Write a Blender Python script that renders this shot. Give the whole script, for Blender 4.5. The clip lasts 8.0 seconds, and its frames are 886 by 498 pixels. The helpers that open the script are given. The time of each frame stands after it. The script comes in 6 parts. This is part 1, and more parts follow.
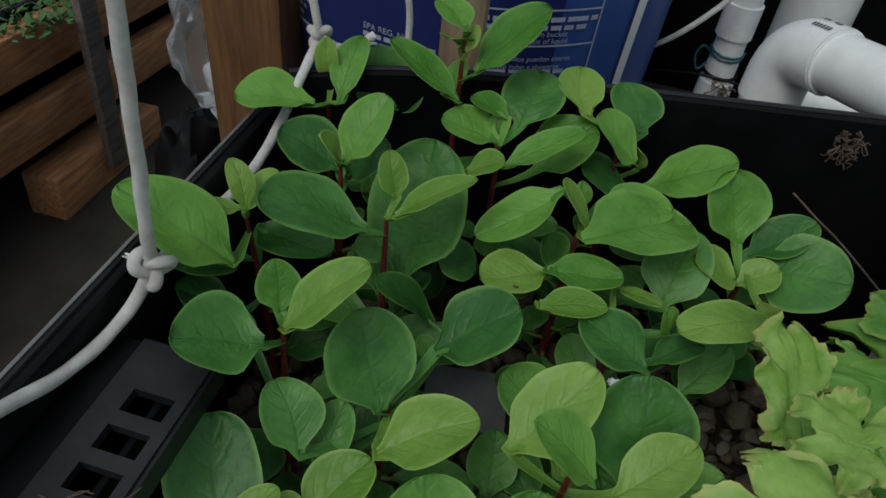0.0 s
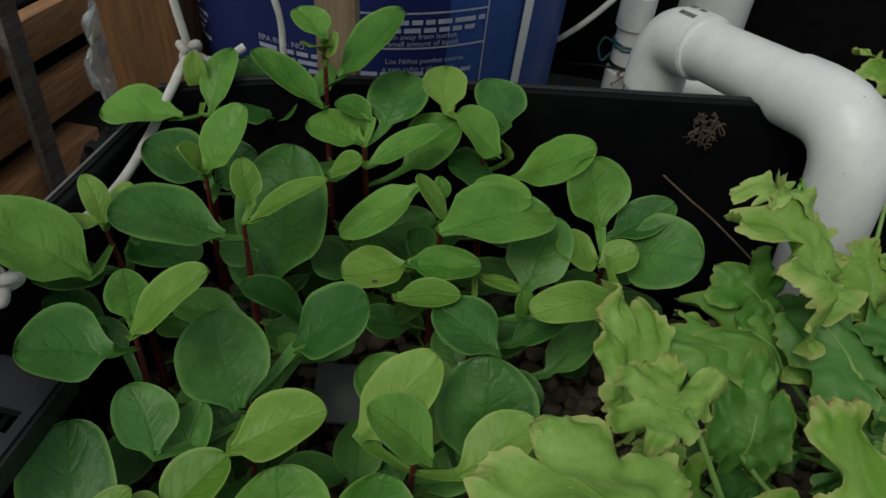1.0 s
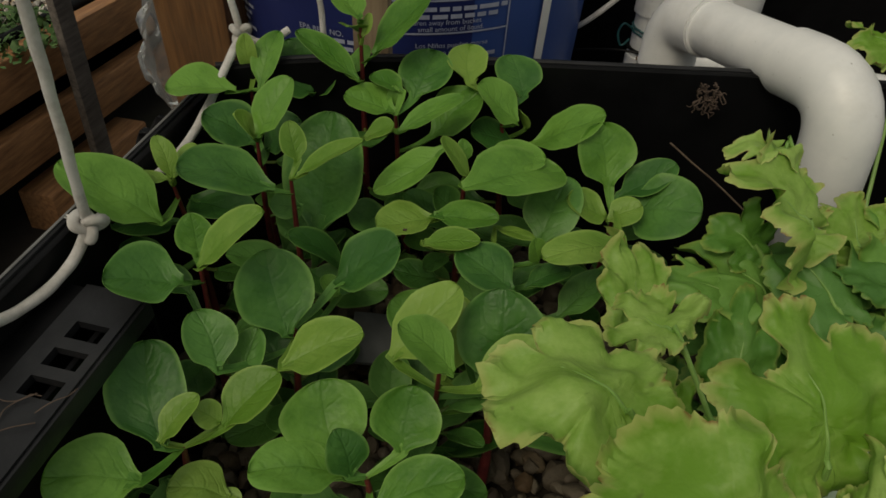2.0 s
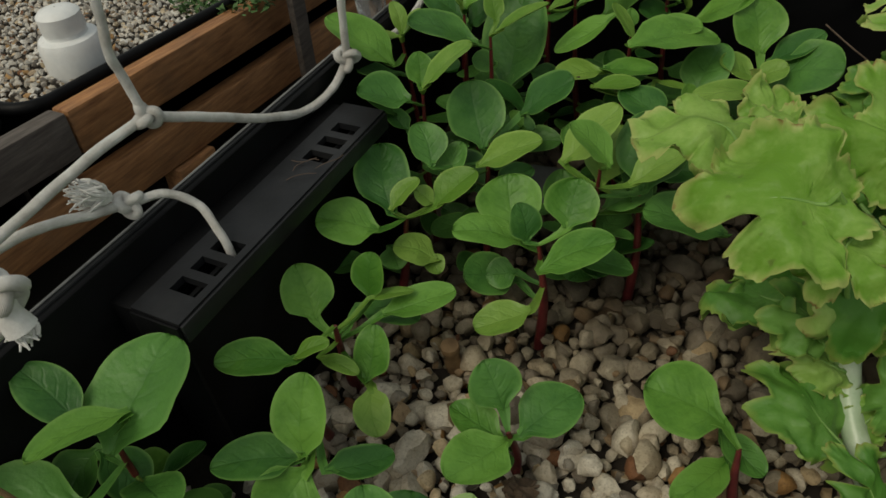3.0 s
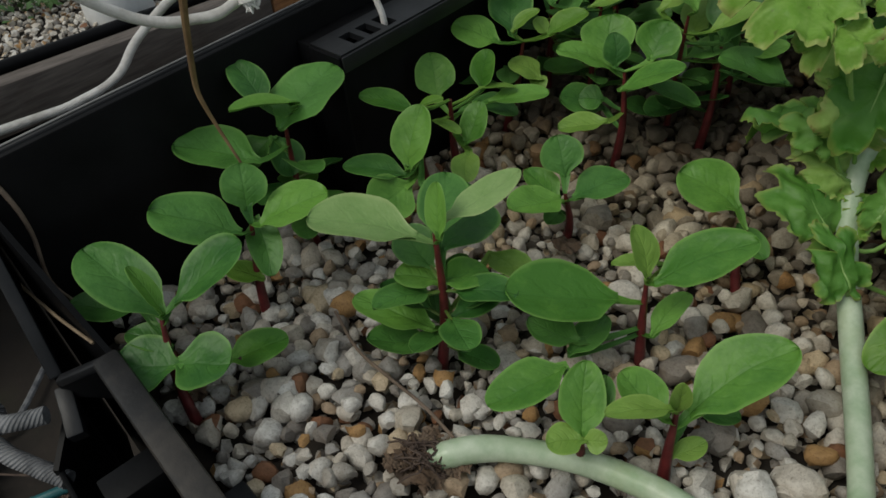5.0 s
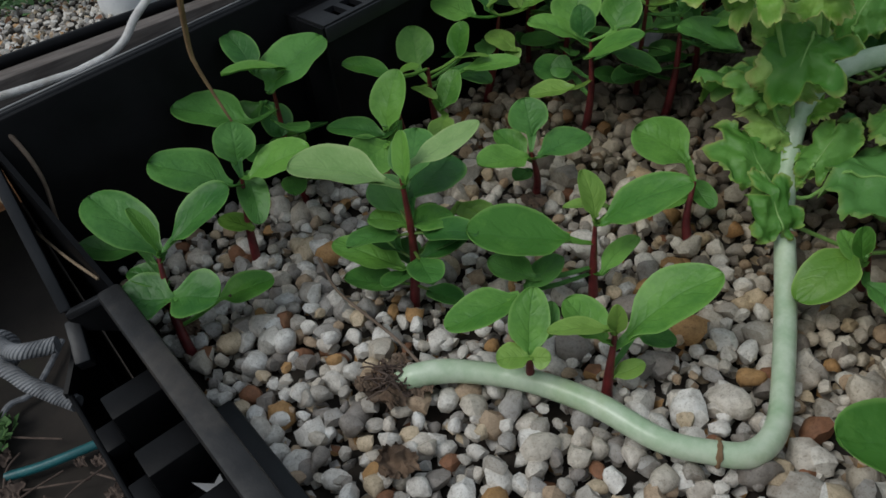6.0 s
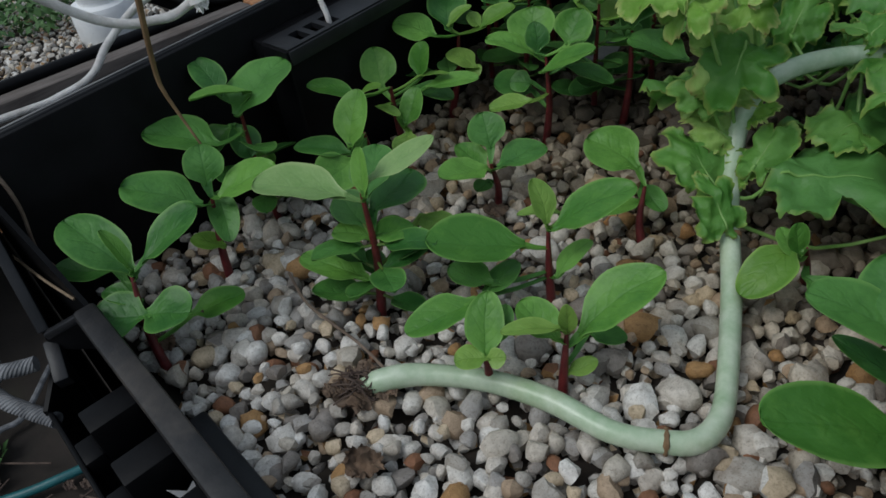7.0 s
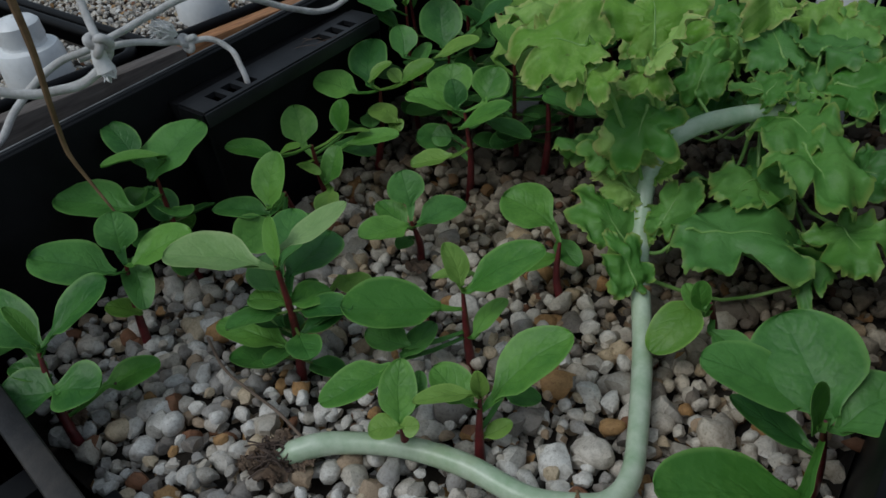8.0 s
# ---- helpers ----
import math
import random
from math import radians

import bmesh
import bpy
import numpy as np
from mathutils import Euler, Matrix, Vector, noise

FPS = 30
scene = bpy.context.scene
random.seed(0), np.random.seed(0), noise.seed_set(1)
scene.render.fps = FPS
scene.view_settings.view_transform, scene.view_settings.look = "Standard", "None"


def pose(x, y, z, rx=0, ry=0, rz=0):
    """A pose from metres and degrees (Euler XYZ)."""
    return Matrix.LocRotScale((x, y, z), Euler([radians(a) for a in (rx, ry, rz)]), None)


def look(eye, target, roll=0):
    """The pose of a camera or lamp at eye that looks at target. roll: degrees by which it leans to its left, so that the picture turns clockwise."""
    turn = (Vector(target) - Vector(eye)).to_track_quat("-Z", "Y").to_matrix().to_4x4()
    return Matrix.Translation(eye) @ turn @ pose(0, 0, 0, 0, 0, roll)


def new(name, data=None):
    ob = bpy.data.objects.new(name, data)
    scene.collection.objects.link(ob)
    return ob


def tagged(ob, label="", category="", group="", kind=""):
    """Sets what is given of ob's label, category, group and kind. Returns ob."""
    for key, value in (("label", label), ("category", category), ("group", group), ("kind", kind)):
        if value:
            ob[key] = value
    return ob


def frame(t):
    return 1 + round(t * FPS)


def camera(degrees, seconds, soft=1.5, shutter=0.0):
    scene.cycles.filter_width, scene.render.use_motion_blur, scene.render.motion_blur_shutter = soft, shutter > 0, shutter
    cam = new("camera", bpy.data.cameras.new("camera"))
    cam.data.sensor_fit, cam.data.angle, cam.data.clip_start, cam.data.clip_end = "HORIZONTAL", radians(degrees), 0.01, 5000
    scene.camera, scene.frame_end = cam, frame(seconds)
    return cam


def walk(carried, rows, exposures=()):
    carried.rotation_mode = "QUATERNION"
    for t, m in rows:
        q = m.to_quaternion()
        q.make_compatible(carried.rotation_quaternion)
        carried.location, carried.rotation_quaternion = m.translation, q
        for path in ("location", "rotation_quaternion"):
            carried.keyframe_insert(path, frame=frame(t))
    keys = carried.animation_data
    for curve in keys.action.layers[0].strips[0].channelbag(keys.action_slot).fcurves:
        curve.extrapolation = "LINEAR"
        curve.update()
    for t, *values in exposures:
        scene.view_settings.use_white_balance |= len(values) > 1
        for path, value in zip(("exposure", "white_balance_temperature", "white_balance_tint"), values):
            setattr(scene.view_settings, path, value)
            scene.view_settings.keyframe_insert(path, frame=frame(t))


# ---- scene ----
cam = camera(63.6, 8.0, soft=1.6)
PATH = [
    (0, (0.011, 0.038, 0.322), (-0.277, 1.494, -1.018), 6.9),
    (0.5, (0.015, 0.049, 0.329), (-0.268, 1.519, -0.997), 6.2),
    (1, (0.065, 0.04, 0.332), (-0.169, 1.515, -0.998), 4.7),
    (1.2, (0.078, 0.033, 0.336), (-0.154, 1.509, -0.994), 4.4),
    (2.3, (0.08, -0.037, 0.343), (-0.317, 1.395, -0.996), 1.6),
    (2.5, (0.079, -0.066, 0.344), (-0.386, 1.338, -1.003), 1.0),
    (3, (0.119, -0.134, 0.338), (-0.631, 1.143, -1.007), -6.6),
    (3.5, (0.15, -0.162, 0.357), (-0.679, 0.92, -1.106), -11.7),
    (4, (0.17, -0.204, 0.358), (-0.695, 0.95, -1.028), -6.3),
    (4.5, (0.196, -0.213, 0.342), (-0.802, 0.887, -0.996), -7.3),
    (4.7, (0.209, -0.23, 0.322), (-0.815, 0.835, -1.026), -6.0),
    (5.8, (0.273, -0.273, 0.317), (-0.809, 0.713, -1.046), -6.8),
    (6, (0.282, -0.271, 0.32), (-0.799, 0.727, -1.036), -7.1),
    (6.5, (0.295, -0.284, 0.325), (-0.812, 0.702, -1.017), -8.6),
    (7, (0.308, -0.27, 0.328), (-0.776, 0.764, -0.997), -8.5),
    (7.5, (0.308, -0.252, 0.329), (-0.727, 0.829, -0.997), -7.7),
    (8, (0.32, -0.244, 0.345), (-0.692, 0.906, -0.941), -6.8),
]
walk(cam, [(t, look(eye, target, roll)) for t, eye, target, roll in PATH],
     exposures=[(0.0, -0.05, 6150, 5), (0.5, 0.12, 6150, 6), (1.0, -0.17, 6600, 3), (2.3, -0.28, 7900, 6), (3.0, -0.06, 7300, 3), (3.5, -0.11, 7100, 2), (4.5, -0.08, 6850, 4), (5.8, 0.09, 6100, 7), (6.5, 0.13, 5950, 8), (8.0, -0.25, 5750, 6)])

# ---------------------------------------------------------------- light
world = bpy.data.worlds.new("overcast_sky")
scene.world = world
world.use_nodes = True
wn = world.node_tree.nodes
wl = world.node_tree.links
sky = wn.new("ShaderNodeTexSky")
sky.sky_type = "NISHITA"
sky.sun_disc = False
sky.sun_elevation = radians(52)
sky.sun_rotation = radians(200)
sky.air_density, sky.dust_density, sky.ozone_density = 1.6, 6.0, 1.0
soften = wn.new("ShaderNodeMix")
soften.data_type = "RGBA"
soften.inputs[0].default_value = 0.72
soften.inputs[7].default_value = (4.6, 4.9, 5.2, 1)
wl.new(sky.outputs[0], soften.inputs[6])
wl.new(soften.outputs[2], wn["Background"].inputs[0])
wn["Background"].inputs[1].default_value = 0.09

sun = new("sun", bpy.data.lights.new("sun", "SUN"))
sun.data.energy = 1.0
sun.data.angle = radians(28)
sun.data.color = (1.0, 0.97, 0.92)
sun.matrix_basis = look((-0.6, -1.2, 2.2), (0.05, 0.1, 0))


# ---------------------------------------------------------------- materials
def material(name, rough=0.6, metal=0.0):
    m = bpy.data.materials.new(name)
    m.use_nodes = True
    b = m.node_tree.nodes["Principled BSDF"]
    b.inputs["Roughness"].default_value = rough
    b.inputs["Metallic"].default_value = metal
    return m, m.node_tree.nodes, m.node_tree.links, b


def ramp(nodes, stops):
    r = nodes.new("ShaderNodeValToRGB")
    e = r.color_ramp.elements
    while len(e) < len(stops):
        e.new(0.5)
    for k, (p, c) in enumerate(stops):
        e[k].position = p
        e[k].color = (*c, 1)
    return r


def noise_tex(nodes, links, scale, detail=4, rough=0.55, coord="Object", stretch=None):
    tc = nodes.new("ShaderNodeTexCoord")
    n = nodes.new("ShaderNodeTexNoise")
    n.inputs["Scale"].default_value = scale
    n.inputs["Detail"].default_value = detail
    n.inputs["Roughness"].default_value = rough
    if stretch:
        mp = nodes.new("ShaderNodeMapping")
        mp.inputs["Scale"].default_value = stretch
        links.new(tc.outputs[coord], mp.inputs[0])
        links.new(mp.outputs[0], n.inputs["Vector"])
    else:
        links.new(tc.outputs[coord], n.inputs["Vector"])
    return n


def mix_rgb(nodes, links, fac, a, b, mode="MIX"):
    m = nodes.new("ShaderNodeMix")
    m.data_type = "RGBA"
    m.blend_type = mode
    for val, slot in ((fac, 0), (a, 6), (b, 7)):
        if isinstance(val, (int, float)):
            m.inputs[slot].default_value = val
        elif isinstance(val, tuple):
            m.inputs[slot].default_value = (*val, 1)
        else:
            links.new(val, m.inputs[slot])
    return m.outputs[2]


def math_node(nodes, links, op, a, b=0.0, c=0.0):
    m = nodes.new("ShaderNodeMath")
    m.operation = op
    for k, v in enumerate((a, b, c)):
        if isinstance(v, (int, float)):
            m.inputs[k].default_value = v
        else:
            links.new(v, m.inputs[k])
    return m.outputs[0]


def bump(nodes, links, bsdf, height, strength=0.3, distance=0.001):
    b = nodes.new("ShaderNodeBump")
    b.inputs["Strength"].default_value = strength
    b.inputs["Distance"].default_value = distance
    links.new(height, b.inputs["Height"])
    links.new(b.outputs[0], bsdf.inputs["Normal"])


def leaf_material(name, deep, light, edge, vein, rough, vein_mix=0.22, blotch=0.0, margin=0.43, glow=0.22, scorch=0.0):
    """Leaf tissue: mottled green, paler margin, fine branching veins, some light let through."""
    m, n, l, b = material(name, rough)
    uv = n.new("ShaderNodeUVMap")
    uv.uv_map = "blade"
    sep = n.new("ShaderNodeSeparateXYZ")
    l.new(uv.outputs[0], sep.inputs[0])
    u, v = sep.outputs[0], sep.outputs[1]
    across = math_node(n, l, "ABSOLUTE", math_node(n, l, "SUBTRACT", v, 0.5))
    patch = noise_tex(n, l, 55, 3)
    fine = noise_tex(n, l, 420, 3)
    info = n.new("ShaderNodeObjectInfo")
    tone = math_node(n, l, "ADD", math_node(n, l, "MULTIPLY", patch.outputs[0], 1.0),
                     math_node(n, l, "MULTIPLY", math_node(n, l, "SUBTRACT", info.outputs["Random"], 0.5), 0.62))
    tone = math_node(n, l, "ADD", tone, math_node(n, l, "MULTIPLY", math_node(n, l, "SUBTRACT", fine.outputs[0], 0.5), 0.36))
    body = ramp(n, [(0.22, deep), (0.78, light)])
    l.new(tone, body.inputs[0])
    rim = ramp(n, [(margin, (0, 0, 0)), (0.50, (1, 1, 1))])
    l.new(across, rim.inputs[0])
    col = mix_rgb(n, l, math_node(n, l, "MULTIPLY", rim.outputs[0], 0.75), body.outputs[0], edge)
    # midrib and soft side veins that bow towards the tip
    mid = ramp(n, [(0.0, (1, 1, 1)), (0.045, (0, 0, 0))])
    l.new(across, mid.inputs[0])
    wob = math_node(n, l, "MULTIPLY", math_node(n, l, "SUBTRACT", patch.outputs[0], 0.5), 0.35)
    bow = math_node(n, l, "MULTIPLY", math_node(n, l, "POWER", across, 1.4), 1.1)
    phase = math_node(n, l, "ADD", math_node(n, l, "SUBTRACT", u, bow), wob)
    saw = math_node(n, l, "PINGPONG", math_node(n, l, "MULTIPLY", phase, 5.0), 0.5)
    side = ramp(n, [(0.0, (1, 1, 1)), (0.20, (0, 0, 0))])
    side.color_ramp.interpolation = "EASE"
    l.new(saw, side.inputs[0])
    fade = ramp(n, [(0.05, (1, 1, 1)), (0.42, (0, 0, 0))])
    l.new(across, fade.inputs[0])
    veins = math_node(n, l, "MAXIMUM", mid.outputs[0], math_node(n, l, "MULTIPLY", math_node(n, l, "MULTIPLY", side.outputs[0], fade.outputs[0]), 0.7))
    col = mix_rgb(n, l, math_node(n, l, "MULTIPLY", veins, vein_mix), col, vein)
    if blotch:
        spots = noise_tex(n, l, 130, 2)
        sp = ramp(n, [(0.70, (0, 0, 0)), (0.76, (1, 1, 1))])
        l.new(spots.outputs[0], sp.inputs[0])
        col = mix_rgb(n, l, math_node(n, l, "MULTIPLY", sp.outputs[0], blotch), col, (0.10, 0.045, 0.035))
    if scorch:
        # tan and brown scorched nicks along the margin
        burn = noise_tex(n, l, 230, 3)
        bn = ramp(n, [(0.54, (0, 0, 0)), (0.66, (1, 1, 1))])
        l.new(burn.outputs[0], bn.inputs[0])
        tip = ramp(n, [(0.478, (0, 0, 0)), (0.496, (1, 1, 1))])
        l.new(across, tip.inputs[0])
        col = mix_rgb(n, l, math_node(n, l, "MULTIPLY", math_node(n, l, "MULTIPLY", bn.outputs[0], tip.outputs[0]), scorch), col, (0.30, 0.17, 0.06))
    l.new(col, b.inputs["Base Color"])
    net = noise_tex(n, l, 190, 2)
    height = math_node(n, l, "SUBTRACT", math_node(n, l, "ADD", math_node(n, l, "MULTIPLY", fine.outputs[0], 0.25), math_node(n, l, "MULTIPLY", net.outputs[0], 0.7)), math_node(n, l, "MULTIPLY", veins, 0.35))
    bump(n, l, b, height, 0.6, 0.0013)
    b.inputs["Specular IOR Level"].default_value = 0.38
    trans = n.new("ShaderNodeBsdfTranslucent")
    l.new(mix_rgb(n, l, 0.5, col, (0.20, 0.46, 0.06)), trans.inputs[0])
    blend = n.new("ShaderNodeMixShader")
    blend.inputs[0].default_value = glow
    l.new(b.outputs[0], blend.inputs[1])
    l.new(trans.outputs[0], blend.inputs[2])
    l.new(blend.outputs[0], n["Material Output"].inputs[0])
    return m


LEAF = [
    leaf_material("leaf_deep_green", (0.041, 0.148, 0.027), (0.114, 0.296, 0.058), (0.215, 0.420, 0.100), (0.017, 0.090, 0.019), 0.44, 0.16),
    leaf_material("leaf_mid_green", (0.073, 0.220, 0.028), (0.180, 0.395, 0.064), (0.257, 0.470, 0.108), (0.028, 0.125, 0.013), 0.44, 0.16),
    leaf_material("leaf_light_green", (0.130, 0.285, 0.034), (0.250, 0.420, 0.078), (0.351, 0.530, 0.122), (0.076, 0.210, 0.012), 0.44, 0.14),
    leaf_material("leaf_spotted_green", (0.042, 0.150, 0.026), (0.100, 0.270, 0.050), (0.209, 0.420, 0.108), (0.023, 0.105, 0.016), 0.40, 0.16, 0.9),
    leaf_material("leaf_pale_green", (0.190, 0.350, 0.095), (0.320, 0.475, 0.175), (0.42, 0.54, 0.22), (0.13, 0.27, 0.07), 0.40, 0.10),
]
LETTUCE = [
    leaf_material("lettuce_deep", (0.062, 0.195, 0.036), (0.120, 0.300, 0.066), (0.250, 0.380, 0.085), (0.125, 0.290, 0.056), 0.45, 0.10, 0.25, 0.45, 0.28),
    leaf_material("lettuce_mid", (0.095, 0.270, 0.038), (0.200, 0.420, 0.085), (0.360, 0.480, 0.110), (0.180, 0.360, 0.075), 0.45, 0.10, 0.3, 0.44, 0.30, 0.5),
    leaf_material("lettuce_pale", (0.190, 0.400, 0.042), (0.430, 0.640, 0.170), (0.600, 0.630, 0.230), (0.42, 0.58, 0.20), 0.45, 0.10, 0.4, 0.44, 0.32, 0.9),
]


def plain(name, dark, light, scale, rough, bump_scale=None, bump_str=0.3, metal=0.0, stretch=None, detail=5, wear=None, spec=0.5, specks=None):
    m, n, l, b = material(name, rough, metal)
    b.inputs["Specular IOR Level"].default_value = spec
    t = noise_tex(n, l, scale, detail, 0.6, stretch=stretch)
    r = ramp(n, [(0.3, dark), (0.7, light)])
    l.new(t.outputs[0], r.inputs[0])
    col = r.outputs[0]
    if wear:
        w = noise_tex(n, l, scale * 0.23, 6, 0.7)
        wr = ramp(n, [(0.52, (0, 0, 0)), (0.70, (1, 1, 1))])
        l.new(w.outputs[0], wr.inputs[0])
        col = mix_rgb(n, l, math_node(n, l, "MULTIPLY", wr.outputs[0], 0.7), col, wear)
    if specks:
        for size_, lo, hi in ((230, 0.70, 0.74), (45, 0.68, 0.80)):
            k = noise_tex(n, l, size_, 4, 0.6)
            kr = ramp(n, [(lo, (0, 0, 0)), (hi, (1, 1, 1))])
            l.new(k.outputs[0], kr.inputs[0])
            col = mix_rgb(n, l, math_node(n, l, "MULTIPLY", kr.outputs[0], 0.6), col, specks)
    l.new(col, b.inputs["Base Color"])
    g = noise_tex(n, l, bump_scale or scale * 3, 4, 0.6, stretch=stretch)
    bump(n, l, b, g.outputs[0], bump_str, 0.001)
    return m


STEM_RED = plain("stem_red", (0.062, 0.008, 0.010), (0.165, 0.026, 0.026), 120, 0.38)
PETIOLE = plain("petiole_green", (0.085, 0.15, 0.025), (0.15, 0.24, 0.045), 120, 0.5)
RIB = plain("pale_rib", (0.15, 0.32, 0.06), (0.26, 0.43, 0.12), 90, 0.45)
STALK = plain("stalk_pale_green", (0.33, 0.47, 0.28), (0.60, 0.69, 0.53), 70, 0.30, 200, 0.2, wear=(0.34, 0.44, 0.22))
LIP = plain("lit_rim_edge", (0.09, 0.09, 0.09), (0.20, 0.20, 0.195), 45, 0.45, 300, 0.15, wear=(0.24, 0.24, 0.235))
BLACK = plain("black_plastic", (0.0030, 0.0031, 0.0036), (0.0068, 0.0070, 0.0080), 35, 0.46, 300, 0.12, wear=(0.0085, 0.0085, 0.0095), spec=0.12)
RIM = plain("scuffed_black_plastic", (0.009, 0.0095, 0.011), (0.018, 0.0187, 0.0215), 45, 0.42, 300, 0.15, wear=(0.034, 0.034, 0.035), spec=0.35)
DUSTY = plain("dusty_black_plastic", (0.013, 0.013, 0.014), (0.030, 0.029, 0.029), 60, 0.5, 300, 0.3, wear=(0.075, 0.065, 0.055), spec=0.35)
PVC = plain("white_pvc", (0.76, 0.78, 0.79), (0.86, 0.87, 0.87), 60, 0.36, 160, 0.05, wear=(0.66, 0.66, 0.64), specks=(0.30, 0.29, 0.27))
INK = plain("printed_ink", (0.05, 0.05, 0.06), (0.12, 0.12, 0.13), 90, 0.6)
WOOD = plain("stained_wood", (0.192, 0.082, 0.033), (0.512, 0.250, 0.105), 26, 0.62, 90, 0.5, stretch=(6, 0.6, 6), wear=(0.24, 0.135, 0.07))
POSTWOOD = plain("stained_post_wood", (0.085, 0.038, 0.014), (0.240, 0.115, 0.042), 26, 0.62, 90, 0.5, stretch=(6, 6, 0.5), wear=(0.15, 0.085, 0.04))
GREYWOOD = plain("weathered_wood", (0.075, 0.062, 0.055), (0.185, 0.158, 0.140), 30, 0.8, 120, 0.6, stretch=(6, 0.5, 6), wear=(0.075, 0.055, 0.042))
STAKEWOOD = plain("stake_wood", (0.16, 0.115, 0.070), (0.30, 0.225, 0.145), 26, 0.75, 90, 0.5, stretch=(6, 6, 0.5))
DRY = plain("dry_stem", (0.13, 0.075, 0.035), (0.30, 0.19, 0.095), 70, 0.7)
ROOT = plain("dry_root", (0.10, 0.070, 0.050), (0.22, 0.165, 0.125), 90, 0.85)
DRYDARK = plain("dark_root", (0.05, 0.032, 0.025), (0.12, 0.085, 0.065), 90, 0.85)
LITTER = plain("brown_litter", (0.045, 0.028, 0.017), (0.19, 0.125, 0.080), 90, 0.9, 260, 0.9, wear=(0.26, 0.20, 0.15))
DARKWOOD = plain("dark_wood", (0.016, 0.014, 0.013), (0.045, 0.040, 0.036), 30, 0.8, 120, 0.6, stretch=(0.5, 6, 6))
SOIL = plain("soil", (0.012, 0.009, 0.007), (0.035, 0.026, 0.018), 60, 0.95, 220, 0.9, wear=(0.05, 0.045, 0.035))
GROUND = plain("packed_earth", (0.011, 0.0085, 0.0065), (0.034, 0.026, 0.020), 9, 0.95, 60, 0.8, wear=(0.040, 0.044, 0.022))
LABEL = plain("blue_label", (0.014, 0.022, 0.105), (0.020, 0.032, 0.150), 8, 0.35, 120, 0.05)
BUCKETBLUE = plain("blue_plastic", (0.030, 0.075, 0.27), (0.040, 0.095, 0.34), 10, 0.38, 120, 0.05)
PRINT = plain("white_print", (0.30, 0.34, 0.48), (0.44, 0.48, 0.60), 120, 0.5)
HOSE = plain("teal_hose", (0.01, 0.08, 0.09), (0.02, 0.13, 0.14), 60, 0.4)
PAPER = plain("white_scrap", (0.55, 0.56, 0.58), (0.72, 0.72, 0.73), 40, 0.6)
FRAY = plain("frayed_cotton", (0.60, 0.59, 0.57), (0.84, 0.83, 0.81), 160, 0.9)
MOSS = plain("low_weeds", (0.03, 0.08, 0.02), (0.08, 0.17, 0.04), 90, 0.7)


def rope_material(name, dark, light, scale=7.0, depth=0.3):
    m, n, l, b = material(name, 0.85)
    uv = n.new("ShaderNodeUVMap")
    uv.uv_map = "blade"
    wv = n.new("ShaderNodeTexWave")
    wv.wave_type = "BANDS"
    wv.bands_direction = "DIAGONAL"
    wv.inputs["Scale"].default_value = scale
    wv.inputs["Distortion"].default_value = 1.2
    wv.inputs["Detail"].default_value = 2
    l.new(uv.outputs[0], wv.inputs["Vector"])
    d = noise_tex(n, l, 60, 5, 0.65)
    r = ramp(n, [(0.32, dark), (0.62, light)])
    l.new(d.outputs[0], r.inputs[0])
    col = mix_rgb(n, l, math_node(n, l, "MULTIPLY", math_node(n, l, "SUBTRACT", 1.0, wv.outputs[1]), 0.12), r.outputs[0], dark)
    l.new(col, b.inputs["Base Color"])
    bump(n, l, b, wv.outputs[1], depth, 0.0008)
    return m


ROPE = rope_material("cotton_rope", (0.52, 0.495, 0.46), (0.87, 0.86, 0.84), 9.0, 0.6)
GREYROPE = rope_material("grey_twisted_rope", (0.075, 0.078, 0.085), (0.24, 0.245, 0.255), 2.2, 0.9)


